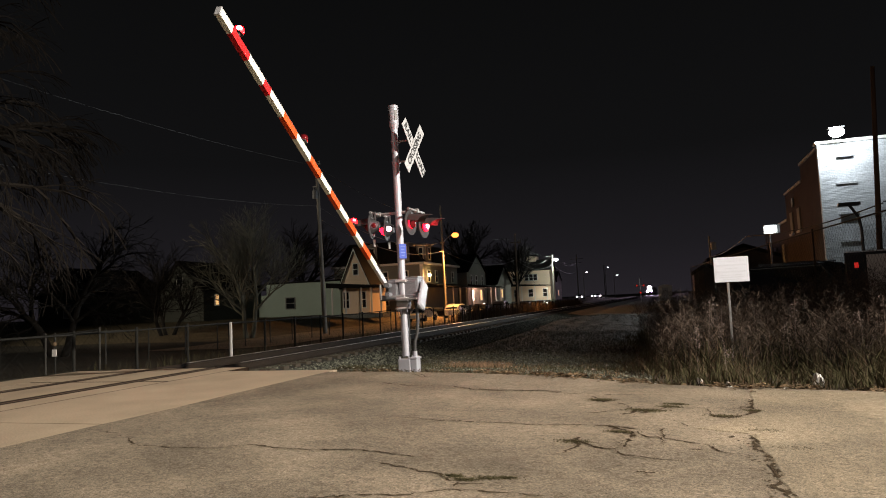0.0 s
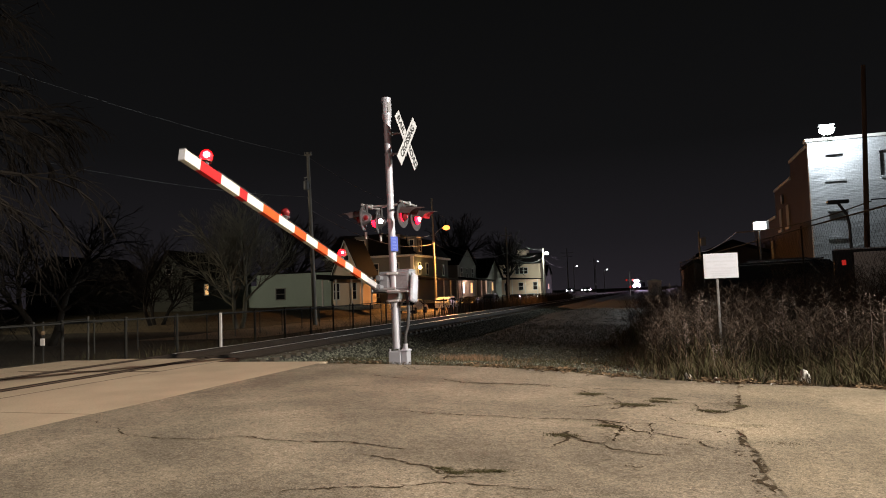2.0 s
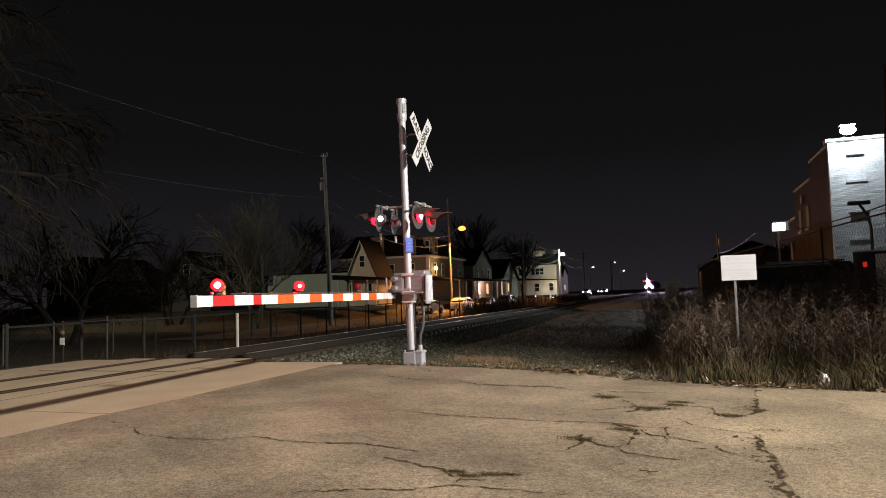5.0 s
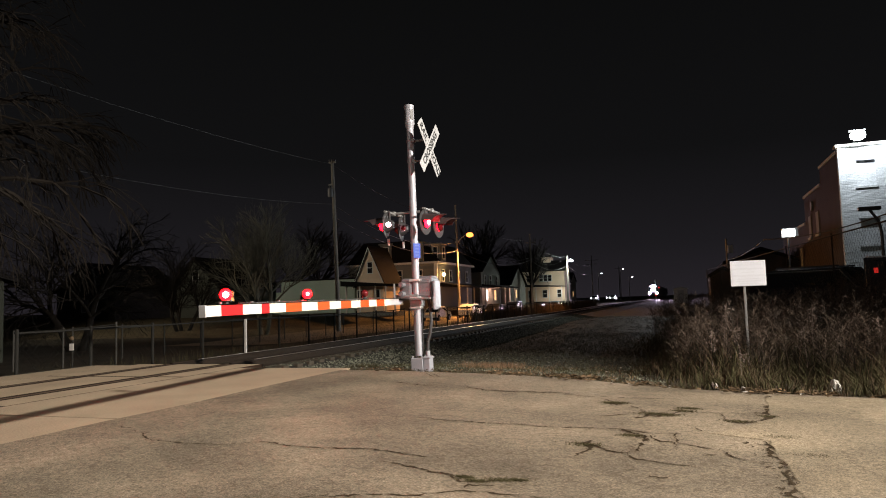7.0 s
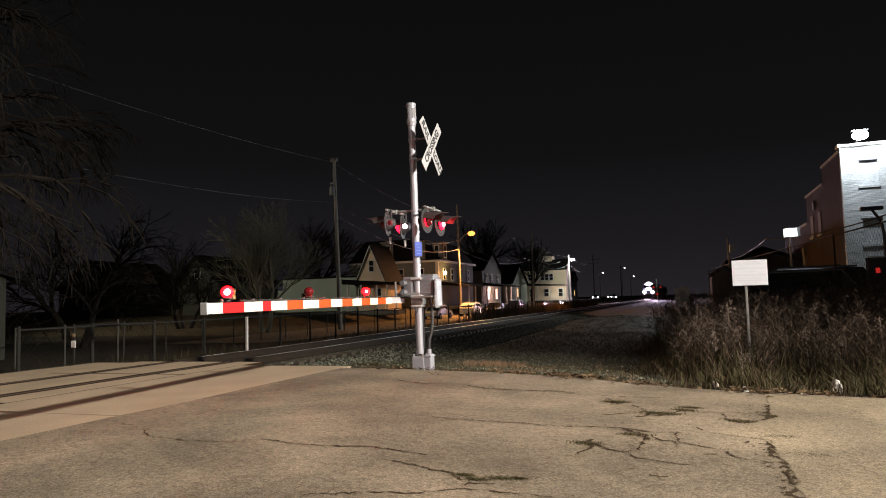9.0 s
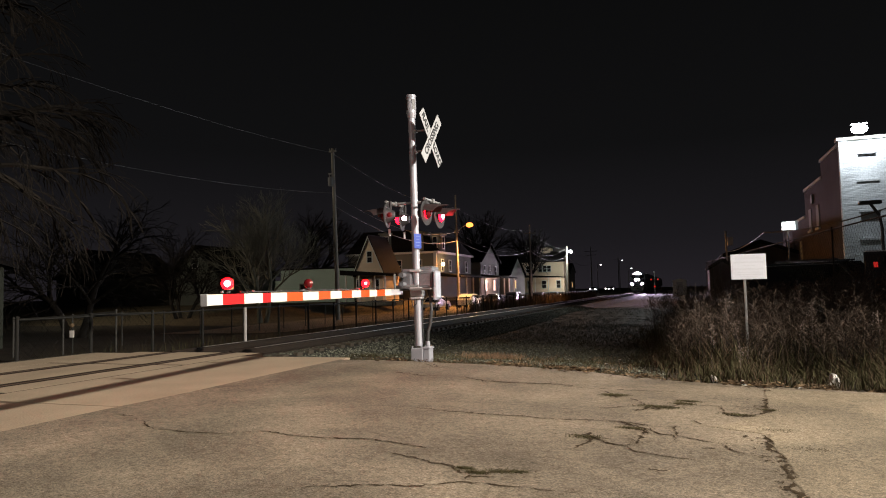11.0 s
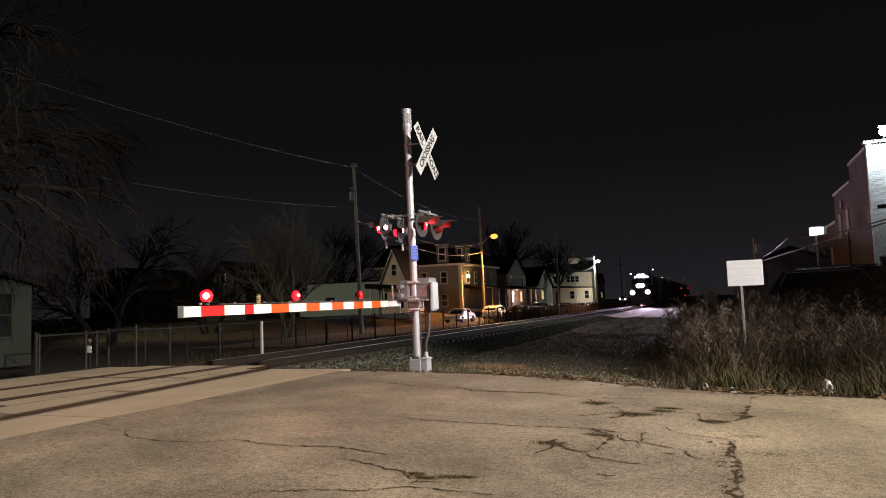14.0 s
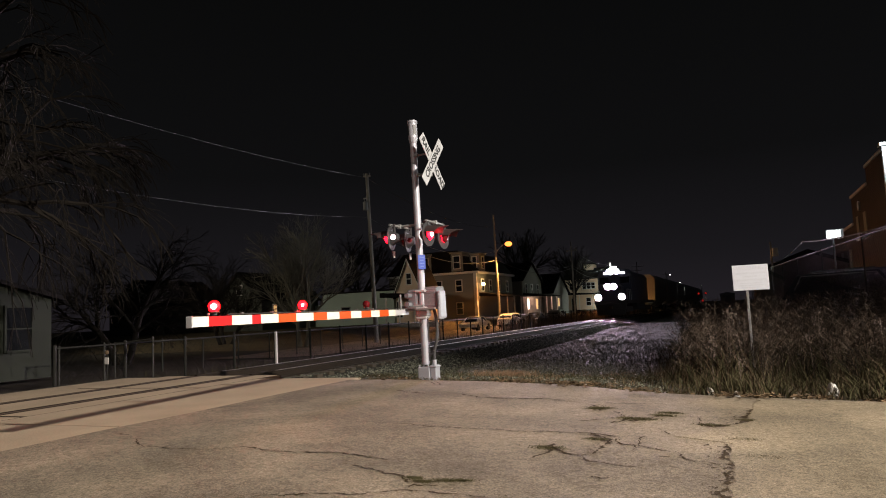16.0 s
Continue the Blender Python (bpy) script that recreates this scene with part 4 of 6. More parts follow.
def build_train():
    loco = thing("locomotive", pose(TRACK_X, 400, .05), "dark diesel locomotive with blazing headlamps and ditch lights", "locomotive", "train")
    bm = B()
    box(bm, (-1.5, .6, 1.25), (1.5, 21.5, 1.55), bevel=.04)
    box(bm, (-1.45, 7.5, .55), (1.45, 13.5, 1.25), bevel=.12)
    part("underframe", bm, DARKMETAL, loco)
    bm = B()
    prism(bm, [(-.85, 1.55), (.85, 1.55), (.85, 2.75), (.6, 3.0), (-.6, 3.0), (-.85, 2.75)], 1.3, 3.2)
    part("nose", bm, LOCO, loco)
    bm = B()
    prism(bm, [(-1.55, 1.55), (1.55, 1.55), (1.55, 3.9), (1.2, 4.45), (-1.2, 4.45), (-1.55, 3.9)], 3.2, 5.6)
    cab = part("cab", bm, LOCO, loco)
    for x in (-.95, .95):
        bm = B()
        box(bm, (x - .42, 3.17, 3.15), (x + .42, 3.21, 3.75), bevel=.03)
        part("windscreen", bm, PANE, cab)
    bm = B()
    prism(bm, [(-.9, 1.55), (.9, 1.55), (.9, 4.1), (.6, 4.5), (-.6, 4.5), (-.9, 4.1)], 5.6, 21.0)
    part("engine_hood", bm, LOCO, loco)
    bm = B()
    prism(bm, [(-1.2, .25), (1.2, .25), (1.4, 1.25), (-1.4, 1.25)], .35, .6)
    part("pilot_plough", bm, DARKMETAL, loco)
    bm = B()
    box(bm, (-.14, -.1, .78), (.14, .4, 1.05), bevel=.03)
    part("coupler", bm, RUST, loco)
    for x in (-1.45, 1.45):
        bm = B()
        for y in (.7, 2.0, 3.1):
            cyl(bm, (x, y, 1.55), (x, y, 2.5), .02, seg=6)
        cyl(bm, (x, .7, 2.5), (x, 3.1, 2.5), .02, seg=6)
        part("handrail", bm, GALV, loco)
    for y0 in (3.6, 18.2):
        bm = B()
        box(bm, (-1.2, y0 - 2.2, .45), (1.2, y0 + 2.2, .95), bevel=.05)
        part("bogie_frame", bm, DARKMETAL, loco)
        for dy in (-1.7, 0, 1.7):
            wheelset(loco, y0 + dy)
    # lenses drawn oversized to stand in for their glare
    for x, z, r, y in ((-.27, 4.25, .23, 3.15), (.27, 4.25, .23, 3.15), (-1.05, 1.85, .23, .62), (1.05, 1.85, .23, .62), (-.27, 2.80, .23, 1.27), (.27, 2.80, .23, 1.27)):
        bm = B()
        cyl(bm, (x, y + .12, z), (x, y, z), r * .8, r * 1.2, 18)
        # long tube added in front of the housing to narrow the beam
        cyl(bm, (x, y, z), (x, y - .62, z), r * 1.2, r * 1.2, 18, cap=False)
        unit = part("lamp_snoot_housing", bm, DARKMETAL, loco)
        bm = B()
        ball(bm, (x, y - .02, z), r, 14, 1, .35, 1)
        part("headlamp", bm, HEAD, unit, "blazing white headlamp", smooth=True)
    for x in (-.7, .7):
        bm = B()
        box(bm, (x - .28, 3.14, 4.02), (x + .28, 3.19, 4.2), bevel=.01)
        part("number_board", bm, SMALL_W, cab, "lit number board")
    cars = []
    for k in range(7):
        car = thing("hopper_car", pose(TRACK_X, 430, .05), "grey covered hopper car coupled behind the locomotive", "rail car", "train")
        if k == 0:
            bm = B()
            prism(bm, [(-1.5, 1.5), (1.5, 1.5), (1.6, 4.1), (1.1, 4.6), (-1.1, 4.6), (-1.6, 4.1)], 1.0, 16.2)
            body = part("body", bm, HOPPER, car)
            for s in (1, -1):
                for i in range(12):
                    bm = B()
                    box(bm, (s * 1.56 - .05, 1.3 + i * 1.3, 1.5), (s * 1.56 + .05, 1.42 + i * 1.3, 4.1))
                    part("side_rib", bm, HOPPER, body)
            bm = B()
            for y in (4.2, 8.6, 13):
                prism(bm, [(-1.4, 1.5), (1.4, 1.5), (.4, .6), (-.4, .6)], y - 1.5, y + 1.5)
            part("hopper_chute", bm, HOPPER, car)
            for y0 in (2.2, 15.0):
                bm = B()
                box(bm, (-1.1, y0 - 1.3, .4), (1.1, y0 + 1.3, .85), bevel=.05)
                part("bogie_frame", bm, DARKMETAL, car)
                for dy in (-.9, .9):
                    wheelset(car, y0 + dy)
            bm = B()
            box(bm, (-.12, -.1, .78), (.12, 1.0, 1.02), bevel=.03)
            box(bm, (-.12, 16.2, .78), (.12, 17.2, 1.02), bevel=.03)
            part("coupler", bm, RUST, car)
            cars.append(car)
        else:
            bpy.data.objects.remove(car)
            cars.append(copy_thing(cars[0], pose(TRACK_X, 430 + 17.2 * k, .05)))
    return [(loco, 0.0)] + [(c, 21.9 + 17.2 * k) for k, c in enumerate(cars)]


TRAIN = build_train()


def train_motions():
    for ob, back in TRAIN:
        walk(ob, [(t, pose(TRACK_X, y + back, .05)) for t, y in TRAIN_Y])


# ---------------------------------------------------------------- poles, wires, street lamps


def cable(name, pts, sag, r, label, material=OVERHEAD):
    """A hanging wire through pts, one span between each two."""
    bm = B()
    for a, b in zip(pts, pts[1:]):
        a, b = Vector(a), Vector(b)
        line = [a.lerp(b, i / 12) - Vector((0, 0, sag * 4 * (i / 12) * (1 - i / 12))) for i in range(13)]
        tube(bm, line, r, 5)
    tagged(link(name, bm, material), label, "cable")


def utility_pole(x, y, z0, z1, r, material, lean=(0, 0), arm=None, label="tall weathered wooden utility pole"):
    pole = thing("utility_pole", pose(x, y, z0), label, "utility pole", "utility poles")
    bm = B()
    h = z1 - z0
    cyl(bm, (0, 0, -.3), (lean[0], lean[1], h), r, r * .65, 14)
    part("pole", bm, material, pole)
    for zz, w in arm or ():
        bm = B()
        u = zz / h
        box(bm, (lean[0] * u - w, lean[1] * u - .06, zz - .06), (lean[0] * u + w, lean[1] * u + .06, zz + .06), bevel=.01)
        part("crossarm", bm, material, pole)
        for s in (-1, 1):
            bm = B()
            cyl(bm, (lean[0] * u + s * w * .85, lean[1] * u, zz + .06), (lean[0] * u + s * w * .85, lean[1] * u, zz + .22), .035, .05, 8)
            part("insulator", bm, GREYMETAL, pole)
    return pole


def cobra_lamp(pole, z, reach, yaw, lit, label, size=.16):
    """A street-lamp arm and lantern on a pole."""
    m = Matrix.Rotation(radians(yaw), 4, "Z")
    bm = B()
    pts = [m @ Vector((reach * u, 0, z - .9 + .9 * math.sin(u * math.pi / 2))) for u in (0, .2, .4, .6, .8, 1)]
    tube(bm, pts, .035, 8)
    part("lamp_arm", bm, GALV, pole)
    bm = B()
    ball(bm, (0, 0, 0), .3, 12, 1.2, .6, .35)
    head = part("lantern", bm, GREYMETAL, pole, label, smooth=True)
    head.matrix_local = Matrix.Translation(m @ Vector((reach + .25, 0, z + .06))) @ m
    bm = B()
    ball(bm, (0, 0, -.12), size, 14, 1.2, 1.0, .8)
    part("lamp_glass", bm, lit, head, "glowing lamp glass", smooth=True)


p_trafo = utility_pole(-18.9, 33, -.75, 11.75, .17, WOODPOLE, (-.30, 0), [(12.3, .28)], "grey wooden utility pole with a small transformer")
bm = B()
cyl(bm, (-.40, -.15, 9.75), (-.40, -.15, 10.35), .20, seg=16)
cyl(bm, (-.40, -.15, 10.35), (-.40, -.15, 10.43), .17, .07, 12)
for dx in (-.09, .09):
    cyl(bm, (-.40 + dx, -.15, 10.4), (-.40 + dx, -.15, 10.62), .025, seg=8)
box(bm, (-.62, -.06, 10.62), (-.1, .0, 10.70))
box(bm, (-.40, -.1, 9.95), (-.12, .0, 10.15))
part("transformer", bm, GREYMETAL, p_trafo, "grey can transformer")
p_orange = utility_pole(-21.4, 69, -.6, 13.0, .16, WOODPOLE, (-.15, 0), [(9.0, .25)], "wooden utility pole lit orange by its street lamp")
cobra_lamp(p_orange, 9.9, 1.35, 0, SODIUM, "street lamp lantern", .38)
p_far = utility_pole(-18.9, 100, -.5, 11.8, .15, WOODPOLE, (0, 0), [(10.9, .9)])
p_white = utility_pole(-16.3, 120, -.5, 9.2, .17, WOODPOLE, (.2, 0), None, "wooden utility pole with a cool white street lamp")
cobra_lamp(p_white, 8.8, .6, 0, COOL, "street lamp lantern", .34)
utility_pole(-22.0, 205, 0, 14.0, .2, WOODPOLE, (0, 0), [(12.6, 2.0), (11.4, 1.6)])
utility_pole(-19.0, 265, 0, 13.0, .2, WOODPOLE, (0, 0), [(12.0, 1.6)])
p_brown = utility_pole(11.45, 16, -.1, 8.75, .105, BROWNPOLE, (.42, 0), None, "brown wooden utility pole beside the brick building")
# a pole over the street out of the frame, that carries the wires on
utility_pole(-19.5, -16, -.6, 12.5, .17, WOODPOLE)
for zz, sg in ((11.55, 1.0), (8.6, 1.4)):
    cable("overhead_cable", [(-19.5, -16, zz), (-19.25, 33, zz - .1), (-21.5, 69, zz - .1), (-18.9, 100, min(zz - .6, 10.9)), (-16.2, 120, 9.0), (-22, 205, 11.4)], sg, .015, "thin black overhead cable between the utility poles")
cable("overhead_cable", [(-19.2, 33, 7.6), (-21.4, 69, 7.4), (-18.9, 100, 7.6), (-16.2, 120, 7.4), (-22, 205, 9)], 1.3, .03, "sagging overhead telephone cable along the street")
for x, y, z, k in ((-11.9, 228, 7.6, SMALL_W), (-16.5, 250, 11.3, SMALL_W), (-20.5, 215, 8.8, SMALL_W)):
    far = utility_pole(x - .8, y, 0, z + .3, .12, WOODPOLE, label="distant street lamp pole beside the line")
    cobra_lamp(far, z, .8, 0, k, "distant street lamp lantern", .2)

post = utility_pole(-38, 11, -.6, 9.6, .16, WOODPOLE, label="wooden pole with a street lamp in the side street")
cobra_lamp(post, 9.2, .9, 90, WARM, "street lamp lantern", .05)
# the lamp post down the road, and behind the camera the added post of the fill lamp
post = utility_pole(30.2, -8.0, -.8, 11.3, .15, WOODPOLE, label="wooden pole with a long-armed street lamp over the road")
bm = B()
tube(bm, [(0, 0, 10.2), (-2.0, .4, 10.8), (-4.2, .8, 11.0), (-5.9, 1.15, 11.05)], .05, 8)
part("lamp_arm", bm, GALV, post)
bm = B()
ball(bm, (-6.2, 1.2, 11.1), .3, 12, 1.2, .6, .35)
part("lantern", bm, GREYMETAL, post, "street lamp lantern", smooth=True)
post = utility_pole(-6.0, -18.6, -.3, 9.6, .14, WOODPOLE, label="added unseen wooden pole that carries the fill lamp over the lot")
cobra_lamp(post, 9.4, .9, 90, WARM, "street lamp lantern", .05)

# ---------------------------------------------------------------- fences


def chain_fence(name, path, height, label, post_step, post_r, mesh, wire_r=.006, material=FENCE, base=ground_z, top=None, group=""):
    fence = thing(name, pose(0, 0, 0), label, "fence", group)
    pts = []
    for (x0, y0), (x1, y1) in zip(path, path[1:]):
        n = max(1, round(math.hypot(x1 - x0, y1 - y0) / post_step))
        pts += [(x0 + (x1 - x0) * i / n, y0 + (y1 - y0) * i / n) for i in range(n)]
    pts.append(path[-1])
    for x, y in pts:
        bm = B()
        z = base(x, y)
        cyl(bm, (x, y, z - .15), (x, y, z + height + .04), post_r, seg=8)
        ball(bm, (x, y, z + height + .05), post_r * 1.15, 8)
        part("post", bm, material, fence)
    for (x0, y0), (x1, y1) in zip(pts, pts[1:]):
        bm = B()
        cyl(bm, (x0, y0, base(x0, y0) + height), (x1, y1, base(x1, y1) + height), .022, seg=6)
        part("top_rail", bm, material, fence)
    verts, faces = [], []

    def strand(a, b):
        a, b = Vector(a), Vector(b)
        side = Vector((0, 0, 1)).cross(b - a)
        side = side.normalized() * wire_r if side.length > 1e-6 else Vector((wire_r, 0, 0))
        up = side.cross(b - a).normalized() * wire_r
        k = len(verts)
        for q in (a, b):
            verts.extend([tuple(q + side), tuple(q - side * .5 + up), tuple(q - side * .5 - up)])
        faces.extend([(k, k + 1, k + 4, k + 3), (k + 1, k + 2, k + 5, k + 4), (k + 2, k, k + 3, k + 5)])

    for (x0, y0), (x1, y1) in zip(pts, pts[1:]):
        d = math.hypot(x1 - x0, y1 - y0)
        n = max(1, int(d / mesh))
        rise = height / mesh

        def at(u, h):
            u = min(1, max(0, u))
            x, y = x0 + (x1 - x0) * u, y0 + (y1 - y0) * u
            return (x, y, base(x, y) + h)
        k = -int(rise)
        while k < n:
            for s in (1, -1):
                ua, ub, ha, hb = k / n, (k + rise) / n, 0.0, height
                if ua < 0:
                    ha, ua = height * (-ua) / (ub - ua), 0.0
                if ub > 1:
                    hb, ub = ha + (hb - ha) * (1 - ua) / (ub - ua), 1.0
                if s < 0:
                    ua, ub = 1 - ua, 1 - ub
                strand(at(ua, ha), at(ub, hb))
            k += 1
    tagged(mesh_of("wire_mesh", verts, faces, WIRE, fence), "thin chain-link wire mesh", kind="stuff")
    return fence


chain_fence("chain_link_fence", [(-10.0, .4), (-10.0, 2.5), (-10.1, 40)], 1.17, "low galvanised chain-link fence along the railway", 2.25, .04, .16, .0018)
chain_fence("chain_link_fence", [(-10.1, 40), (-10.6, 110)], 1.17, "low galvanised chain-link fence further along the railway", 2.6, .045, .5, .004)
chain_fence("garden_fence", [(-12.6, 6.0), (-17.0, 6.0), (-17.0, 30), (-12.6, 30)], 1.3, "low garden fence of thin posts behind the railway fence", 2.3, .03, .5, .003, DIM_GALV)
chain_fence("yard_fence", [(9.25, 4.5), (8.8, 12), (8.1, 26), (6.6, 57)], 2.6, "tall chain-link yard fence behind the weeds", 6.5, .024, .22, .0026, FENCE, base=lambda x, y: .05 + .012 * y)
bm = B()
box(bm, (-.04, -.035, 0), (.04, .035, 1.22), bevel=.012)
post = tagged(link("marker_post", bm, TRIM), "thin white marker post beside the railway fence", "post")
post.location = (-9.6, 8.6, -.42)
tag = thing("fence_marker", pose(-9.8, 1.75, -.42), "small pale marker plate on a short stake", "marker")
bm = B()
cyl(bm, (0, 0, 0), (0, 0, .95), .018, seg=6)
part("stake", bm, FENCE, tag)
bm = B()
box(bm, (-.07, -.03, .68), (.07, -.018, .85), bevel=.004)
part("plate", bm, TRIM, tag)
bm = B()
ball(bm, (0, -.02, .98), .055, 10)
part("reflector", bm, LEAF, tag)

# ---------------------------------------------------------------- notice board
board = thing("notice_board", pose(5.46, .9, -.16, 0, 0, 4), "white metal warning notice on a thin steel post among weeds", "sign")
bm = B()
box(bm, (-.018, .0, -.2), (.018, .03, 1.50), bevel=.004)
for i in range(10):
    cyl(bm, (0, -.003, .2 + i * .12), (0, .002, .2 + i * .12), .008, seg=6)
part("sign_post", bm, GREYMETAL, board)
bm = B()
box(bm, (-.205, -.012, 1.43), (.335, 0, 1.845), bevel=.004)
plate = part("sign_plate", bm, NOTICE, board, "white plate with faded grey lettering")
letters("lettering", "WARNING", .085, FADED_INK, Matrix.Translation((.065, -.0125, 1.79)) @ Matrix.Rotation(radians(90), 4, "X"), plate, .001)
for zz, w, h in ((1.71, .23, .026), (1.655, .10, .02), (1.60, .235, .03), (1.545, .17, .014), (1.51, .19, .014), (1.475, .14, .012)):
    bm = B()
    box(bm, (.065 - w, -.0145, zz - h / 2), (.065 + w, -.0125, zz + h / 2))
    part("text_bar", bm, FADED_INK, plate)

# ---------------------------------------------------------------- houses


def window(house, c, w, h, normal, lit=None, trim=TRIM, sash=True):
    """A framed window, set into a wall whose outward way is normal ('y-' or 'x+')."""
    x, y, z = c
    m = Matrix.Translation(c) @ (Matrix.Rotation(radians(90), 4, "Z") if normal == "x+" else Matrix.Identity(4))
    t = .09
    bm = B()
    box(bm, (-w / 2 - t, -.07, -h / 2 - t), (-w / 2, .02, h / 2 + t), m)
    box(bm, (w / 2, -.07, -h / 2 - t), (w / 2 + t, .02, h / 2 + t), m)
    box(bm, (-w / 2, -.07, h / 2), (w / 2, .02, h / 2 + t), m)
    box(bm, (-w / 2 - .04, -.11, -h / 2 - t), (w / 2 + .04, .02, -h / 2), m)
    if sash:
        box(bm, (-w / 2, -.055, -.03), (w / 2, -.02, .03), m)
    fr = part("window", bm, trim, house, "window in a pale frame")
    bm = B()
    box(bm, (-w / 2, -.04, -h / 2), (w / 2, -.015, h / 2), m)
    part("pane", bm, lit or PANE, fr)


def clapboards(house, material, x0, x1, y, z0, z1, course=.22):
    """Overlapping boards as one stepped sheet over a wall."""
    bm = B()
    n = int((z1 - z0) / course)
    last = None
    for i in range(n):
        a = z0 + (z1 - z0) * i / n
        b = z0 + (z1 - z0) * (i + 1) / n
        low = [bm.verts.new((x, y - .035, a)) for x in (x0, x1)]
        top = [bm.verts.new((x, y - .006, b)) for x in (x0, x1)]
        bm.faces.new((low[0], low[1], top[1], top[0]))
        if last:
            bm.faces.new((last[0], last[1], low[1], low[0]))
        last = top
    part("siding", bm, material, house)


def gabled(name, x0, x1, y0, y1, z0, eave, ridge, wall, label, ridge_axis="y", over=.35, siding=True):
    """A house with a gable roof; y0 is the wall that faces the crossing, x1 the wall that faces the line."""
    h = thing(name, pose(0, 0, 0), label, "house", "houses along the street")
    bm = B()
    xm, ym = (x0 + x1) / 2, (y0 + y1) / 2
    if ridge_axis == "y":
        prism(bm, [(x0, z0), (x1, z0), (x1, eave), (xm, ridge), (x0, eave)], y0, y1)
    else:
        m = [(y0, z0), (y1, z0), (y1, eave), (ym, ridge), (y0, eave)]
        a = [bm.verts.new((x0, q, z)) for q, z in m]
        b = [bm.verts.new((x1, q, z)) for q, z in m]
        bm.faces.new(a)
        bm.faces.new(b[::-1])
        for i in range(5):
            bm.faces.new((a[i], b[i], b[(i + 1) % 5], a[(i + 1) % 5]))
        bmesh.ops.recalc_face_normals(bm, faces=bm.faces[:])
    part("wall", bm, wall, h)
    if siding:
        clapboards(h, wall, x0, x1, y0, z0, eave)
    for s in (0, 1):
        bm = B()
        t = .16
        if ridge_axis == "y":
            xe = x0 if s == 0 else x1
            dx = (xe - xm)
            k = (ridge - eave) / abs(dx)
            xo = xe + math.copysign(over, dx)
            zo = eave - k * over
            prism(bm, [(xo, zo), (xm, ridge), (xm, ridge + t), (xo, zo + t)], y0 - over, y1 + over)
        else:
            ye = y0 if s == 0 else y1
            dy = ye - ym
            k = (ridge - eave) / abs(dy)
            yo = ye + math.copysign(over, dy)
            zo = eave - k * over
            vs = []
            for xx in (x0 - over, x1 + over):
                vs.append([bm.verts.new(q) for q in ((xx, yo, zo), (xx, ym, ridge), (xx, ym, ridge + t), (xx, yo, zo + t))])
            bm.faces.new(vs[0])
            bm.faces.new(vs[1][::-1])
            for i in range(4):
                bm.faces.new((vs[0][i], vs[1][i], vs[1][(i + 1) % 4], vs[0][(i + 1) % 4]))
            bmesh.ops.recalc_face_normals(bm, faces=bm.faces[:])
        part("roof", bm, ROOF, h)
    if ridge_axis == "y":
        for s, xe in ((0, x0), (1, x1)):
            bm = B()
            dx = xe - xm
            k = (ridge - eave) / abs(dx)
            xo, zo = xe + math.copysign(over, dx), eave - k * over
            prism(bm, [(xo, zo - .02), (xm, ridge - .02), (xm, ridge - .22), (xo, zo - .2)], y0 - over - .04, y0 - over)
            part("bargeboard", bm, TRIM if wall is SIDING_WHITE else ROOF, h)
    return h


def porch(house, x0, x1, y0, y1, z0, z1, posts, label="porch with pale posts"):
    bm = B()
    prism(bm, [(x0 - .2, z1), (x1 + .3, z1 - .15), (x1 + .3, z1), (x0 - .2, z1 + .5)], y0 - .3, y1 + .3)
    p = part("porch_roof", bm, ROOF, house, label)
    bm = B()
    box(bm, (x0, y0, z0 - .4), (x1, y1, z0), bevel=.02)
    part("porch_floor", bm, SIDING_GREY, house)
    for x, y in posts:
        bm = B()
        box(bm, (x - .07, y - .07, z0), (x + .07, y + .07, z1), bevel=.01)
        part("porch_post", bm, TRIM, house)


# the small gable-fronted house, cream in the orange street light
h = gabled("cottage", -27.3, -24.3, 53, 57.2, .0, 3.7, 7.05, SIDING_WHITE, "narrow cream wooden cottage with a steep gable and porch")
window(h, (-25.75, 53, 4.9), .5, 1.1, "y-", sash=True)
window(h, (-26.9, 53, 1.8), .6, 1.6, "y-")
window(h, (-25.0, 53, 1.8), .55, 1.6, "y-")
porch(h, -27.7, -22.0, 50.8, 53, .35, 3.05, [(-27.5, 51), (-26.0, 51), (-24.3, 51), (-23.2, 51), (-22.2, 51)])
# grey-green flat-roofed garage
g = thing("garage", pose(0, 0, 0), "pale grey-green flat-roofed block garage with one small window", "garage")
bm = B()
box(bm, (-36.5, 53.4, -.2), (-27.75, 62, 3.85))
part("wall", bm, SIDING_GREEN, g)
clapboards(g, SIDING_GREEN, -36.5, -27.75, 53.4, 0, 3.85, .4)
bm = B()
box(bm, (-36.7, 53.2, 3.85), (-27.7, 62.2, 4.0), bevel=.02)
part("roof", bm, ROOF, g)
window(g, (-33.6, 53.36, 1.75), 1.0, 1.1, "y-", trim=SIDING_GREY)
bm = B()
box(bm, (-39.6, 54.4, -.2), (-36.5, 62, 2.75))
part("side_annex", bm, SIDING_GREEN, g)

# the large grey house behind the orange lamp
h = thing("grey_house", pose(0, 0, 0), "large grey two-storey house with a dark hipped roof and dormers", "house", "houses along the street")
bm = B()
box(bm, (-36, 68.4, .2), (-24, 83, 5.95))
part("wall", bm, SIDING_GREY, h)
clapboards(h, SIDING_GREY, -36, -24, 68.4, .2, 5.95, .2)
bm = B()
box(bm, (-36.3, 68.05, 5.95), (-23.6, 83.3, 6.2), bevel=.03)
part("cornice", bm, TRIM, h)
bm = B()
prism(bm, [(-36.2, 6.2), (-23.7, 6.2), (-26.2, 8.9), (-33.7, 8.9)], 68.2, 83.1)
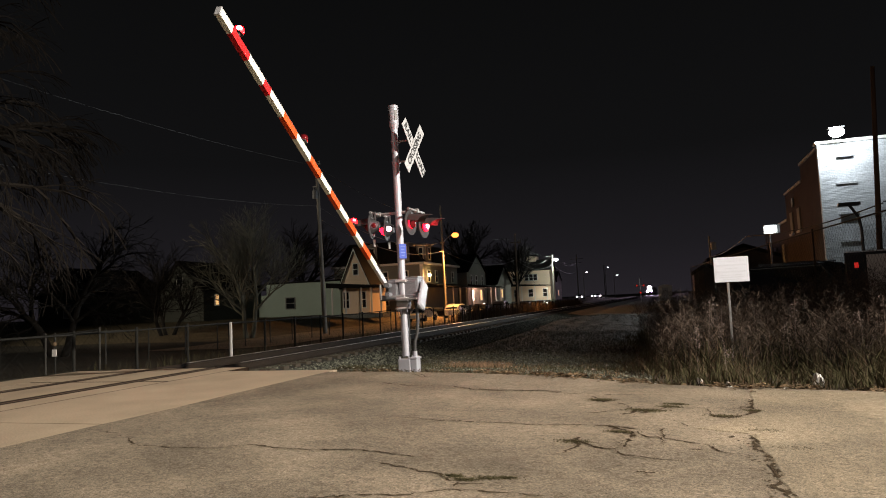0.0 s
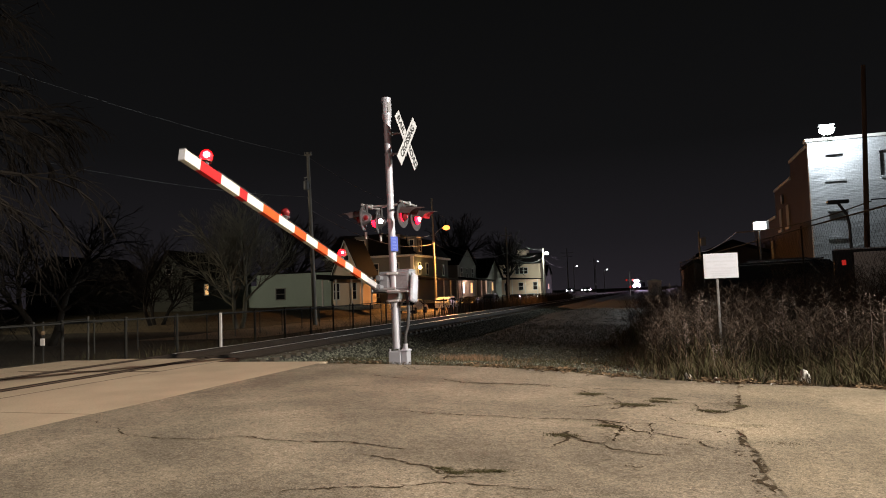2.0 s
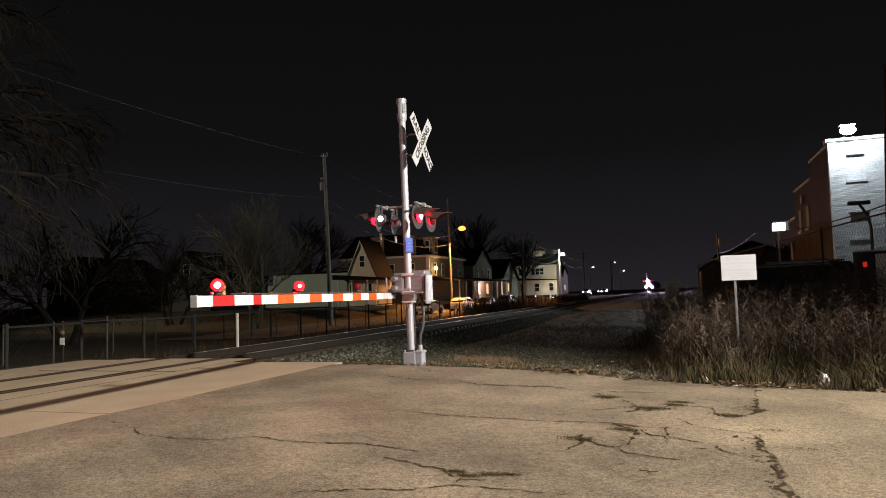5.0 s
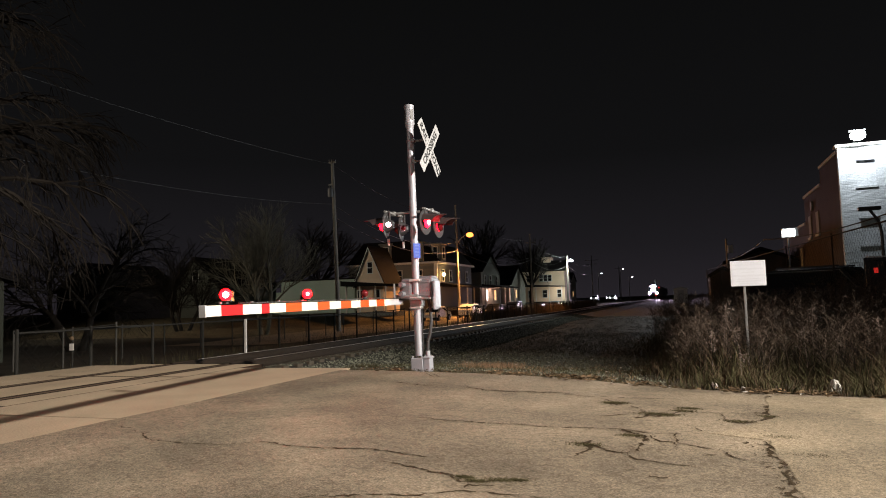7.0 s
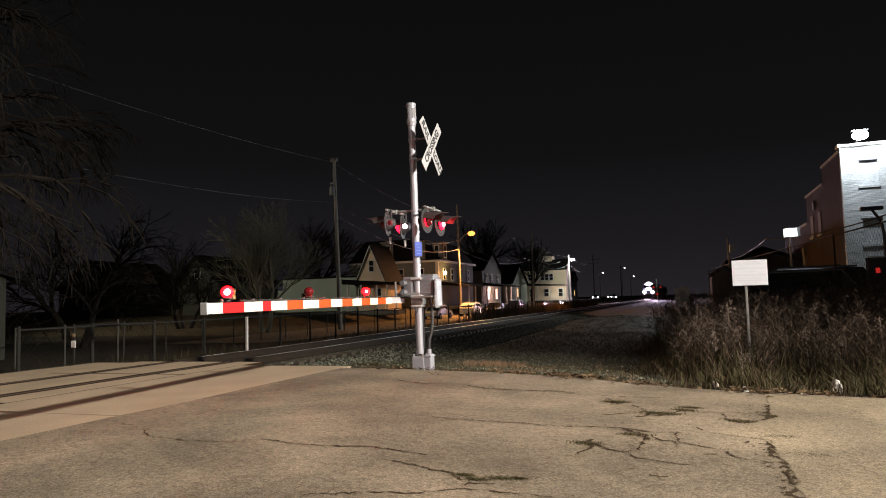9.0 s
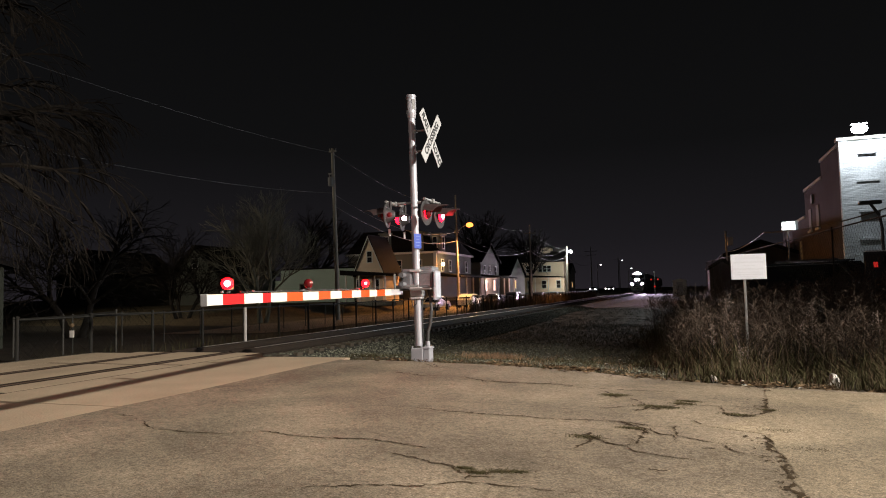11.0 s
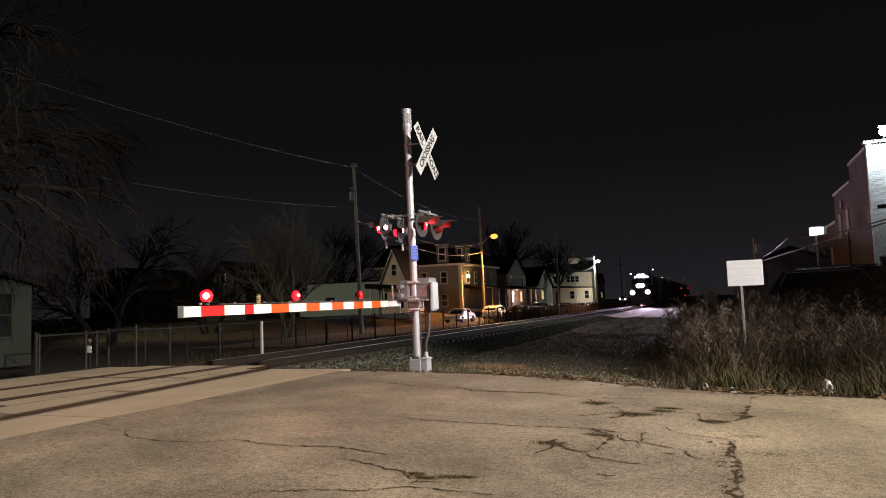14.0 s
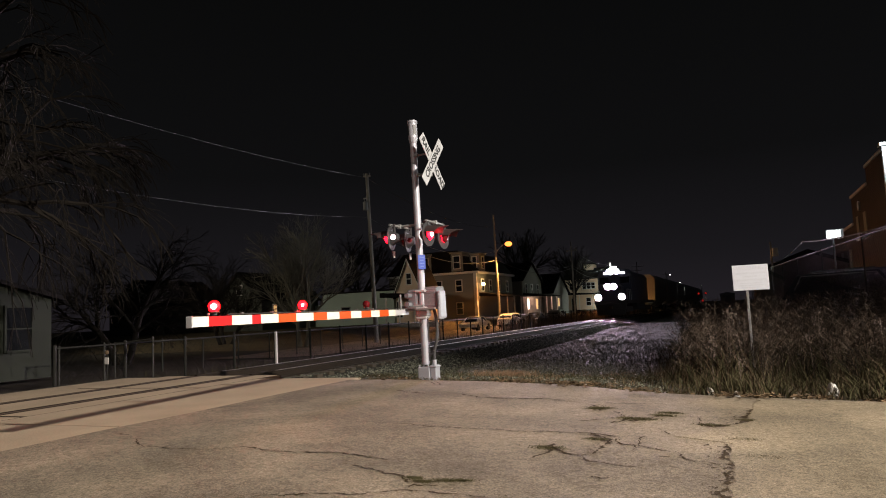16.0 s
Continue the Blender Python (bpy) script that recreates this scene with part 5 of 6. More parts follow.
part("roof", bm, ROOF, h)
for x in (-30.6, -26.3):
    bm = B()
    box(bm, (x - .75, 68.0, 6.3), (x + .75, 70.4, 8.5), bevel=.02)
    box(bm, (x - .9, 67.85, 8.5), (x + .9, 70.6, 8.7), bevel=.02)
    part("dormer", bm, SIDING_GREY, h)
    window(h, (x, 67.98, 7.4), .8, 1.5, "y-")
bm = B()
box(bm, (-25.0, 69.2, 6.2), (-23.75, 71.2, 8.3), bevel=.02)
box(bm, (-25.1, 69.0, 8.3), (-23.6, 71.4, 8.5), bevel=.02)
part("dormer", bm, SIDING_GREY, h)
window(h, (-24.4, 69.16, 7.3), .5, 1.4, "y-")
window(h, (-23.71, 70.2, 7.3), .7, 1.4, "x+")
for x in (-34.2, -31.6, -29.0, -26.3):
    window(h, (x, 68.36, 4.5), .75, 1.35, "y-")
    window(h, (x, 68.36, 1.7), .75, 1.35, "y-")
for y in (70.5, 73.5, 77, 80.5):
    window(h, (-24 + .04, y, 4.5), .8, 1.4, "x+")
porch(h, -24, -21.4, 69.5, 82, .5, 3.1, [(-21.6, 69.8), (-21.6, 73), (-21.6, 76), (-21.6, 79), (-21.6, 81.8)])
bm = B()
box(bm, (-24.3, 68.2, .3), (-23.9, 68.45, 5.95))
part("corner_board", bm, TRIM, h)
porch_lamp = thing("porch_lamp", pose(-23.75, 70.2, 4.6), "small warm wall lamp on the grey house", "lamp")
bm = B()
ball(bm, (0, 0, 0), .22, 12)
part("globe", bm, WARM, porch_lamp, "glowing globe")

# houses further up the street
h = gabled("pale_house", -33, -24, 88, 99, .2, 5.6, 8.4, SIDING_GREY, "pale two-storey house with a lit porch", "x")
for y in (90, 93, 96.5):
    window(h, (-23.96, y, 4.3), .8, 1.4, "x+")
for x in (-31, -28.5, -26):
    window(h, (x, 87.96, 4.3), .75, 1.4, "y-")
porch(h, -24, -21.2, 88.5, 98.6, .5, 3.2, [(-21.4, 88.8), (-21.4, 92), (-21.4, 95), (-21.4, 98.4)])
for y, k in ((90.5, glow("lit_porch_window", (1.0, .70, .62), 5.0)), (95.5, WARM_PANE)):
    window(h, (-23.96, y, 2.0), 1.0, 1.5, "x+", lit=k)
h = gabled("dark_house", -34, -23.5, 104, 116, .2, 3.9, 7.2, SIDING_GREY, "low dark house behind bare trees", "x")
window(h, (-23.46, 108, 2.2), .9, 1.3, "x+", lit=WARM_PANE)
h = gabled("white_house", -27.2, -18.4, 130, 136.4, .3, 7.0, 9.0, SIDING_WHITE, "white two-storey house with a low dark roof", "x")
for x in (-25.8, -23.2, -22.3, -21.4):
    window(h, (x, 129.96, 5.4), .7, 1.2, "y-")
for x in (-25.5, -22.5, -19.5):
    window(h, (x, 129.96, 2.2), .9, 1.5, "y-")
bm = B()
box(bm, (-23.6, 132.5, 8.0), (-21.6, 136, 9.9), bevel=.03)
part("dormer", bm, SIDING_WHITE, h)
bm = B()
box(bm, (-23.8, 132.3, 9.9), (-21.4, 136.2, 10.15), bevel=.03)
part("dormer_roof", bm, ROOF, h)
porch(h, -26.8, -18.5, 127.4, 130, .6, 3.7, [(-26.6, 127.6), (-23.9, 127.6), (-21.2, 127.6), (-18.7, 127.6)])
for i, (x, y, w, z1, z2) in enumerate(((-32, 156, 9, 6.0, 8.6), (-31, 176, 10, 5.6, 8.2), (-33, 200, 10, 6.4, 9.0))):
    h = gabled("distant_house", x - w / 2, x + w / 2, y, y + 11, .2, z1, z2, SIDING_GREY, "dim house far up the street", "x")
    window(h, (x + w / 2 + .04, y + 4, 2.4), 1.0, 1.5, "x+", lit=WARM_PANE if i != 1 else None)
# left: a low house beyond the fence, and dim gables behind the trees, night put into their wall colours
h = gabled("low_house", -31, -20, -4.0, 8.0, -.6, 2.5, 3.9, DARKENED_BOARDS, "low wooden house in the dark beyond the fence, its boards darkened", "x", .35)
window(h, (-19.96, 6.6, 1.35), 1.0, 1.6, "x+", trim=DARKENED_BOARDS)
window(h, (-19.96, 1.5, 1.35), 1.0, 1.6, "x+", trim=DARKENED_BOARDS)
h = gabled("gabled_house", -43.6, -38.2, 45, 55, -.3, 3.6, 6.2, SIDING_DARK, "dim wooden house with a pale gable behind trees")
window(h, (-40.9, 44.96, 4.5), .6, .9, "y-")
window(h, (-38.16, 47, 2.4), .5, 1.0, "x+", lit=WARM_PANE)
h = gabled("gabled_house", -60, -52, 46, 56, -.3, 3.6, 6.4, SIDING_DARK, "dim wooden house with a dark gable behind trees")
window(h, (-56, 45.96, 1.9), .8, 1.2, "y-")

# ---------------------------------------------------------------- the painted brick building and its yard


def brick_building():
    b = thing("brick_building", pose(0, 0, 0), "tall old brick building, its end wall painted white under a floodlight", "building")
    y0, x0, top = 42.0, 15.0, 10.9
    # end wall in courses, the rows of brick uneven
    verts, faces = [], []
    xs = [x0 + i * .55 for i in range(48)]
    rows = int((top + .5) / .16)
    zs = [-.5 + i * .16 for i in range(rows)] + [top]
    for z in zs:
        for x in xs:
            verts.append((x, y0 - .035 * abs(noise.noise((x * 1.9, z * 6.5, 3))) - .03 * noise.noise((x * .5, z * .8, 7)), z))
    w = len(xs)
    win = [(16.05, 17.2, 8.2, 9.9), (16.05, 17.2, 4.2, 5.9), (19.5, 20.6, 8.2, 9.9), (22.5, 23.7, 8.2, 9.9), (22.5, 23.7, 4.2, 5.9)]
    for j in range(len(zs) - 1):
        for i in range(w - 1):
            xm, zm = xs[i] + .27, (zs[j] + zs[j + 1]) / 2
            if any(a < xm < c and p < zm < q for a, c, p, q in win):
                continue
            faces.append((j * w + i, j * w + i + 1, (j + 1) * w + i + 1, (j + 1) * w + i))
    mesh_of("end_wall", verts, faces, PAINTBRICK, b)
    bm = B()
    box(bm, (x0 + .1, y0 + .16, -.5), (xs[-1], y0 + .7, top - .02))
    part("wall_core", bm, PAINTBRICK, b)
    bm = B()
    box(bm, (x0, y0 - .02, -.5), (x0 + .12, y0 + .34, top - .01))
    part("corner_pier", bm, PAINTBRICK, b)
    for a, c, p, q in win:
        bm = B()
        box(bm, (a - .08, y0 - .075, p - .20), (c + .08, y0 + .14, p - .02), bevel=.02)
        part("window_sill", bm, PAINTBRICK, b)
        bm = B()
        box(bm, (a - .06, y0 - .045, q + .03), (c + .06, y0 + .14, q + .2), bevel=.015)
        part("lintel", bm, PAINTBRICK, b)
    # side wall, stepping down in storeys
    for ya, yb, z in ((y0 + .3, 49, top - .3), (49, 57, 9.3), (57, 72, 7.0)):
        bm = B()
        box(bm, (x0 + .04, ya, -.5), (x0 + 20, yb, z))
        part("side_wall", bm, RAWBRICK, b, "unpainted dark brick side")
        bm = B()
        box(bm, (x0 - .06, ya, z), (x0 + .5, yb, z + .22), bevel=.02)
        part("parapet_cap", bm, PAINTBRICK, b)
    bm = B()
    box(bm, (x0 - .15, y0 - .14, top), (xs[-1], y0 + .6, top + .22), bevel=.03)
    part("coping", bm, TRIM, b)
    for y, z in ((51, 6.6), (54.5, 6.6), (60, 4.2), (65, 4.2)):
        bm = B()
        box(bm, (x0 - .02, y - .6, z - .9), (x0 + .1, y + .6, z + .9), bevel=.01)
        part("blocked_window", bm, SIDING_GREY, b)
        bm = B()
        box(bm, (x0 - .12, y - .8, z - 1.1), (x0 + .1, y + .8, z - .9), bevel=.01)
        part("window_ledge", bm, PAINTBRICK, b)
    bm = B()
    cyl(bm, (x0 - .1, 53, 8.2), (x0 + .1, 53, 8.2), .4, seg=14)
    part("wall_vent", bm, GREYMETAL, b)
    return b


brick_building()
flood = thing("roof_floodlight", pose(16.1, 42.2, 11.1), "dazzling white floodlight on the building's parapet", "floodlight")
bm = B()
box(bm, (-.15, -.15, 0), (.15, .15, .08), bevel=.02)
cyl(bm, (0, 0, 0), (0, -.1, .2), .05, seg=8)
cyl(bm, (0, -.1, .2), (0, -1.0, .35), .04, seg=8)
part("bracket", bm, GREYMETAL, flood)
bm = B()
ball(bm, (0, -1.15, .36), .42, 14, 1.2, .8, .8)
part("lamp_glass", bm, COOL, flood, "dazzling lamp glass", smooth=True)
bm = B()
box(bm, (-.5, -1.2, .68), (.5, -.75, .76), bevel=.03)
part("hood", bm, GREYMETAL, flood)
flood = thing("yard_floodlight", pose(12.0, 45.2, .1), "dazzling white floodlight on a thin pole over the yard", "floodlight")
bm = B()
cyl(bm, (0, 0, -.3), (0, 0, 5.4), .06, seg=8)
part("pole", bm, DARKMETAL, flood)
bm = B()
ball(bm, (0, -.4, 5.35), .30, 14, 1.2, .7, .8)
part("lamp_glass", bm, COOL, flood, "dazzling lamp glass", smooth=True)
bm = B()
box(bm, (-.42, -.62, 5.62), (.62, .1, 5.68), bevel=.02)
# side plate added to keep the glow off the building's side wall
box(bm, (.42, -.62, 5.05), (.62, .1, 5.66), bevel=.02)
box(bm, (-.42, -.05, 5.05), (.62, .1, 5.66), bevel=.02)
part("housing", bm, GALV, flood)
# low dark sheds across the yard
for x0, x1, y0, y1, z1, z2 in ((8.5, 15, 62, 76, 4.2, 5.4), (6.9, 9.2, 58.5, 64, 2.9, 3.6)):
    h = gabled("yard_shed", x0, x1, y0, y1, 0, z1, z2, RAWBRICK, "low dark shed at the back of the yard", "y", .2, False)
bm = B()
cyl(bm, (0, 0, 0), (0, 0, 6.4), .08, seg=8)
pole = thing("service_pole", pose(8.6, 60.5, 0), "thin pole with a pale equipment box", "utility pole")
part("pole", bm, WOODPOLE, pole)
bm = B()
box(bm, (.1, -.2, 5.0), (.6, .2, 5.8), bevel=.05)
part("equipment_box", bm, GALV, pole)
cable("yard_cable", [(11.8, 16, 3.9), (8.4, 26, 3.75), (8.6, 60.5, 4.4)], .25, .025, "black cable across the yard", CABLE)
cable("yard_cable", [(30, 12, 4.6), (11.8, 16, 3.95)], .2, .025, "black cable across the yard", CABLE)
# relay cabin and a far crossing signal beside the line
cabin = thing("relay_cabin", pose(4.0, 100, ground_z(4.0, 100)), "pale metal relay cabin beside the line", "cabin")
bm = B()
box(bm, (-1.1, 0, 0), (1.1, 2.4, .25), bevel=.03)
part("plinth", bm, CONCRETE, cabin, "concrete plinth")
bm = B()
box(bm, (-1.0, .08, .25), (1.0, 2.3, 2.45), bevel=.04)
part("body", bm, GALV, cabin)
bm = B()
prism(bm, [(-1.12, 2.45), (1.12, 2.45), (1.12, 2.52), (0, 2.75), (-1.12, 2.52)], 0, 2.4)
part("roof", bm, GALV, cabin)
bm = B()
box(bm, (-.45, .04, .35), (.45, .085, 2.25), bevel=.015)
cabin_door = part("door", bm, ALU, cabin)
bm = B()
cyl(bm, (.36, .0, 1.25), (.36, .05, 1.25), .03, seg=8)
part("handle", bm, DARKMETAL, cabin_door)
far_signal = thing("distant_signal", pose(-.35, 120, ground_z(-.35, 120)), "distant crossing signal with small red lamps", "signal")
bm = B()
cyl(bm, (0, 0, -.2), (0, 0, 4.4), .07, seg=10)
box(bm, (-.75, -.04, 2.86), (.75, .04, 2.94), bevel=.01)
part("mast", bm, GALV, far_signal)
for sx, zz, rr in ((-.6, 2.9, .15), (.6, 2.9, .15), (0, 1.6, .17)):
    bm = B()
    cyl(bm, (sx, -.10, zz), (sx, -.06, zz), rr * 1.7, seg=14)
    target = part("backboard", bm, DARKMETAL, far_signal)
    bm = B()
    ball(bm, (sx, -.12, zz), rr, 10, 1, .4, 1)
    part("red_lamp", bm, TAIL, target, "lit red lamp", smooth=True)
# fence arm that stands dark before the white wall
bm = B()
tube(bm, [(0, 0, 0), (0, 0, 2.6), (-.05, 0, 3.0), (-.32, 0, 3.45)], .045, 8)
box(bm, (-.62, -.1, 3.38), (.02, .1, 3.5), bevel=.02)
arm_post = tagged(link("yard_lamp_post", bm, DARKMETAL), "dark bent post with an unlit lamp head before the wall", "post")
arm_post.location = (10.6, 14.0, .3)

# ---------------------------------------------------------------- cars


def car(name, m, paint, label, length=4.6, width=1.8, height=1.46, suv=False, lamps=None, category="car"):
    c = thing(name, m, label, category, "parked cars")
    L, W, H = length / 2, width / 2, height
    if suv:
        prof = [(-L, .35), (-L, .95), (-L + .12, 1.05), (-L + .75, H - .05), (-L + 1.2, H), (L - 1.0, H), (L - .25, 1.08), (L, .95), (L, .35)]
    else:
        prof = [(-L, .38), (-L + .02, .72), (-L + .95, .88), (-L + 1.7, H - .05), (-L + 2.2, H), (L - 1.6, H - .02), (L - .85, .98), (L - .05, .92), (L, .38)]
    bm = B()
    zw = 1.0 if suv else .9
    n = len(prof)
    rings = []
    for y, k in ((-1, .0), (-.86, 1), (.86, 1), (1, .0)):
        ring = []
        for x, z in prof:
            inset = .82 if z > zw else 1.0
            yy = y * W * inset
            ring.append(bm.verts.new((x * (1 if k else .985), yy, z - (0 if k else .03) * (z > zw))))
        rings.append(ring)
    for a, b in zip(rings, rings[1:]):
        for i in range(n):
            bm.faces.new((a[i], a[(i + 1) % n], b[(i + 1) % n], b[i]))
    bm.faces.new(rings[0][::-1])
    bm.faces.new(rings[-1])
    bmesh.ops.recalc_face_normals(bm, faces=bm.faces[:])
    body = part("body", bm, paint, c)
    for s in (-1, 1):
        bm = B()
        k = W * .825
        if suv:
            q = [(-L + .62, zw + .08), (-L + 1.0, H - .14), (L - 1.05, H - .14), (L - .5, zw + .08)]
        else:
            q = [(-L + 1.35, .92), (-L + 1.95, H - .12), (L - 1.7, H - .14), (L - 1.15, .95)]
        prism(bm, q, s * k - .012, s * k + .012)
        part("side_window", bm, PANE, body)
    for s, name2 in ((-1, "windscreen"), (1, "rear_window")):
        bm = B()
        if suv:
            a, b = ((-L + .17, 1.10), (-L + .72, H - .12)) if s < 0 else ((L - .30, 1.14), (L - .90, H - .10))
        else:
            a, b = ((-L + 1.0, .93), (-L + 1.65, H - .1)) if s < 0 else ((L - .9, 1.02), (L - 1.5, H - .1))
        d = .02 * s
        vs = [bm.verts.new((a[0] + d, -W * .72, a[1])), bm.verts.new((a[0] + d, W * .72, a[1])), bm.verts.new((b[0] + d, W * .68, b[1])), bm.verts.new((b[0] + d, -W * .68, b[1]))]
        ws = [bm.verts.new(v.co - Vector((d * 2, 0, .01))) for v in vs]
        bm.faces.new(vs)
        bm.faces.new(ws[::-1])
        for i in range(4):
            bm.faces.new((vs[i], ws[i], ws[(i + 1) % 4], vs[(i + 1) % 4]))
        part(name2, bm, PANE, body)
    for sx in (-L + .85, L - .9):
        for s in (-1, 1):
            bm = B()
            cyl(bm, (sx, s * (W - .2), .33), (sx, s * (W + .01), .33), .33, seg=20)
            wheel = part("wheel", bm, TYRE, c)
            bm = B()
            cyl(bm, (sx, s * (W + .008), .33), (sx, s * (W + .025), .33), .2, seg=14)
            part("rim", bm, DARKMETAL, wheel)
    for s in (-1, 1):
        bm = B()
        box(bm, (L - .06, s * W * .78 - .09, .82), (L + .012, s * W * .78 + .09, .92), bevel=.02)
        part("tail_light", bm, lamps or RED_OFF, c)
        bm = B()
        box(bm, (-L - .012, s * W * .75 - .16, .62), (-L + .1, s * W * .75 + .16, .76), bevel=.02)
        part("headlight", bm, TRIM, c)
    if suv:
        for s in (-1, 1):
            bm = B()
            cyl(bm, (-L + 1.3, s * W * .66, H + .06), (L - 1.2, s * W * .66, H + .06), .032, seg=8)
            cyl(bm, (-L + 1.4, s * W * .66, H - .02), (-L + 1.4, s * W * .66, H + .06), .02, seg=6)
            cyl(bm, (L - 1.3, s * W * .66, H - .02), (L - 1.3, s * W * .66, H + .06), .02, seg=6)
            part("roof_rail", bm, CHROME, c)
            bm = B()
            tube(bm, [(-L + .52, s * W * .845, zw + .05), (-L + 1.0, s * W * .845, H - .10), (L - 1.1, s * W * .845, H - .10), (L - .45, s * W * .845, zw + .05), (-L + .52, s * W * .845, zw + .05)], .022, 6)
            part("window_trim", bm, CHROME, body)
    return c


def on_ground(x, y, yaw):
    return pose(x, y, ground_z(x, y), 0, 0, yaw)


car("parked_car", on_ground(-19.6, 55.5, 88), CARPAINT_W, "white saloon parked in the orange-lit street")
car("parked_car", on_ground(-19.2, 66.0, 92), CARPAINT_W, "white hatchback parked below the orange street lamp", 4.4, 1.8, 1.55, True)
car("parked_car", on_ground(-19.0, 76.5, 90), CARPAINT_D, "dark saloon parked in the street")
car("parked_car", on_ground(-18.8, 87.0, 90), CARPAINT_G, "grey car parked in the street", 4.6, 1.85, 1.65, True)
car("parked_car", on_ground(-18.6, 104.0, 90), CARPAINT_D, "dark car parked further up the street")
car("parked_car", on_ground(-18.4, 118.0, 90), CARPAINT_G, "grey car parked further up the street", lamps=SMALL_W)
# cars far up the street with their lamps on
for x, y in ((-17.5, 172), (-15.2, 196), (-18.0, 214)):
    far = car("distant_car", pose(x, y, .2, 0, 0, 90), CARPAINT_G, "distant car with its lamps lit up the street")
    for s in (-1, 1):
        bm = B()
        ball(bm, (-2.35, s * .65, .75), .17, 8)
        part("lit_headlight", bm, SMALL_W, far)
# the yard
car("yard_suv", on_ground(9.3, 18.6, -36), CARPAINT_D, "dark estate car with roof rails in the yard", 4.9, 1.9, 1.92, True, TAIL)
car("yard_suv", on_ground(14.4, 20.5, -40), CARPAINT_D, "dark saloon parked in the yard", 4.6, 1.85, 1.5, False, TAIL)


def van():
    v = thing("parked_van", on_ground(10.6, 12.0, -103), "dark van with a pale rear door in the yard", "van", "parked cars")
    bm = B()
    prism(bm, [(-2.5, .35), (-2.5, .85), (-1.9, 1.0), (-1.4, 1.66), (2.4, 1.7), (2.5, .35)], -.95, .95)
    body = part("body", bm, CARPAINT_D, v)
    for s in (-1, 1):
        bm = B()
        box(bm, (2.48, -.92 if s < 0 else -.44, .5), (2.53, -.46 if s < 0 else .9, 1.62), bevel=.02)
        part("rear_door", bm, CARPAINT_D if s < 0 else CARPAINT_W, v, "dark rear corner" if s < 0 else "pale rear door")
        bm = B()
        box(bm, (2.46, s * .68 - .05, 1.28), (2.56, s * .68 + .05, 1.42), bevel=.01)
        part("tail_light", bm, TAIL, v)
        for x in (-1.6, 1.6):
            bm = B()
            cyl(bm, (x, s * .75, .35), (x, s * .97, .35), .35, seg=18)
            part("wheel", bm, TYRE, v)
    bm = B()
    box(bm, (-1.3, -.9, 1.68), (2.3, .9, 1.74), bevel=.02)
    part("roof", bm, GALV, v)


van()

# ---------------------------------------------------------------- trees


def bare_tree(name, x, y, z, height, spread, seed, label, material=BARK, stems=1, droop=0.0, depth=6, r0=.28, start=.25):
    rng = random.Random(seed)
    tree = thing(name, pose(x, y, z), label, "tree", "bare trees")
    trunk, crown = ([], []), ([], [])

    def limb(store, a, b, ra, rb, seg):
        verts, faces = store
        d = (b - a).normalized()
        s = d.orthogonal().normalized()
        t = d.cross(s)
        k = len(verts)
        for p, r in ((a, ra), (b, rb)):
            for i in range(seg):
                q = 6.2832 * i / seg
                verts.append(tuple(p + s * (r * math.cos(q)) + t * (r * math.sin(q))))
        for i in range(seg):
            faces.append((k + i, k + (i + 1) % seg, k + seg + (i + 1) % seg, k + seg + i))

    def grow(a, d, length, r, level):
        n = 3 if level < 3 else 2
        p = a
        for i in range(n):
            d = (d + Vector((rng.gauss(0, .13), rng.gauss(0, .13), rng.gauss(.04 - droop * level * .12, .08)))).normalized()
            q = p + d * (length / n)
            rr = r * (1 - .32 * (i + 1) / n)
            limb(trunk if level < 2 else crown, p, q, r * (1 - .32 * i / n), rr, 8 if level < 2 else (5 if level < 4 else 3))
            if level < depth and (level > 0 or i > 0):
                for _ in range(1 if level > 0 else 2):
                    if rng.random() < .85:
                        ang = rng.uniform(0, 6.283)
                        side = d.orthogonal().normalized()
                        side = side * math.cos(ang) + d.cross(side) * math.sin(ang)
                        grow(q, (d * rng.uniform(.55, 1.0) + side * spread * rng.uniform(.5, 1.0)).normalized(), length * rng.uniform(.58, .78), rr * rng.uniform(.5, .68), level + 1)
            p = q
        if level < depth:
            for _ in range(2):
                ang = rng.uniform(0, 6.283)
                side = d.orthogonal().normalized()
                side = side * math.cos(ang) + d.cross(side) * math.sin(ang)
                grow(p, (d + side * spread * rng.uniform(.2, .7)).normalized(), length * rng.uniform(.6, .8), r * .62, level + 1)

    for s in range(stems):
        a = 6.283 * s / max(1, stems) + rng.uniform(0, 1)
        lean = .35 if stems > 1 else .04
        grow(Vector((.2 * math.cos(a), .2 * math.sin(a), -.2)) if stems > 1 else Vector((0, 0, -.2)),
             Vector((lean * math.cos(a), lean * math.sin(a), 1)).normalized(), height * start * (1.0 if stems == 1 else rng.uniform(.8, 1.2)), r0, 0)
    mesh_of("trunk", *trunk, material, tree, smooth=True)
    mesh_of("crown", *crown, material, tree)
    return tree


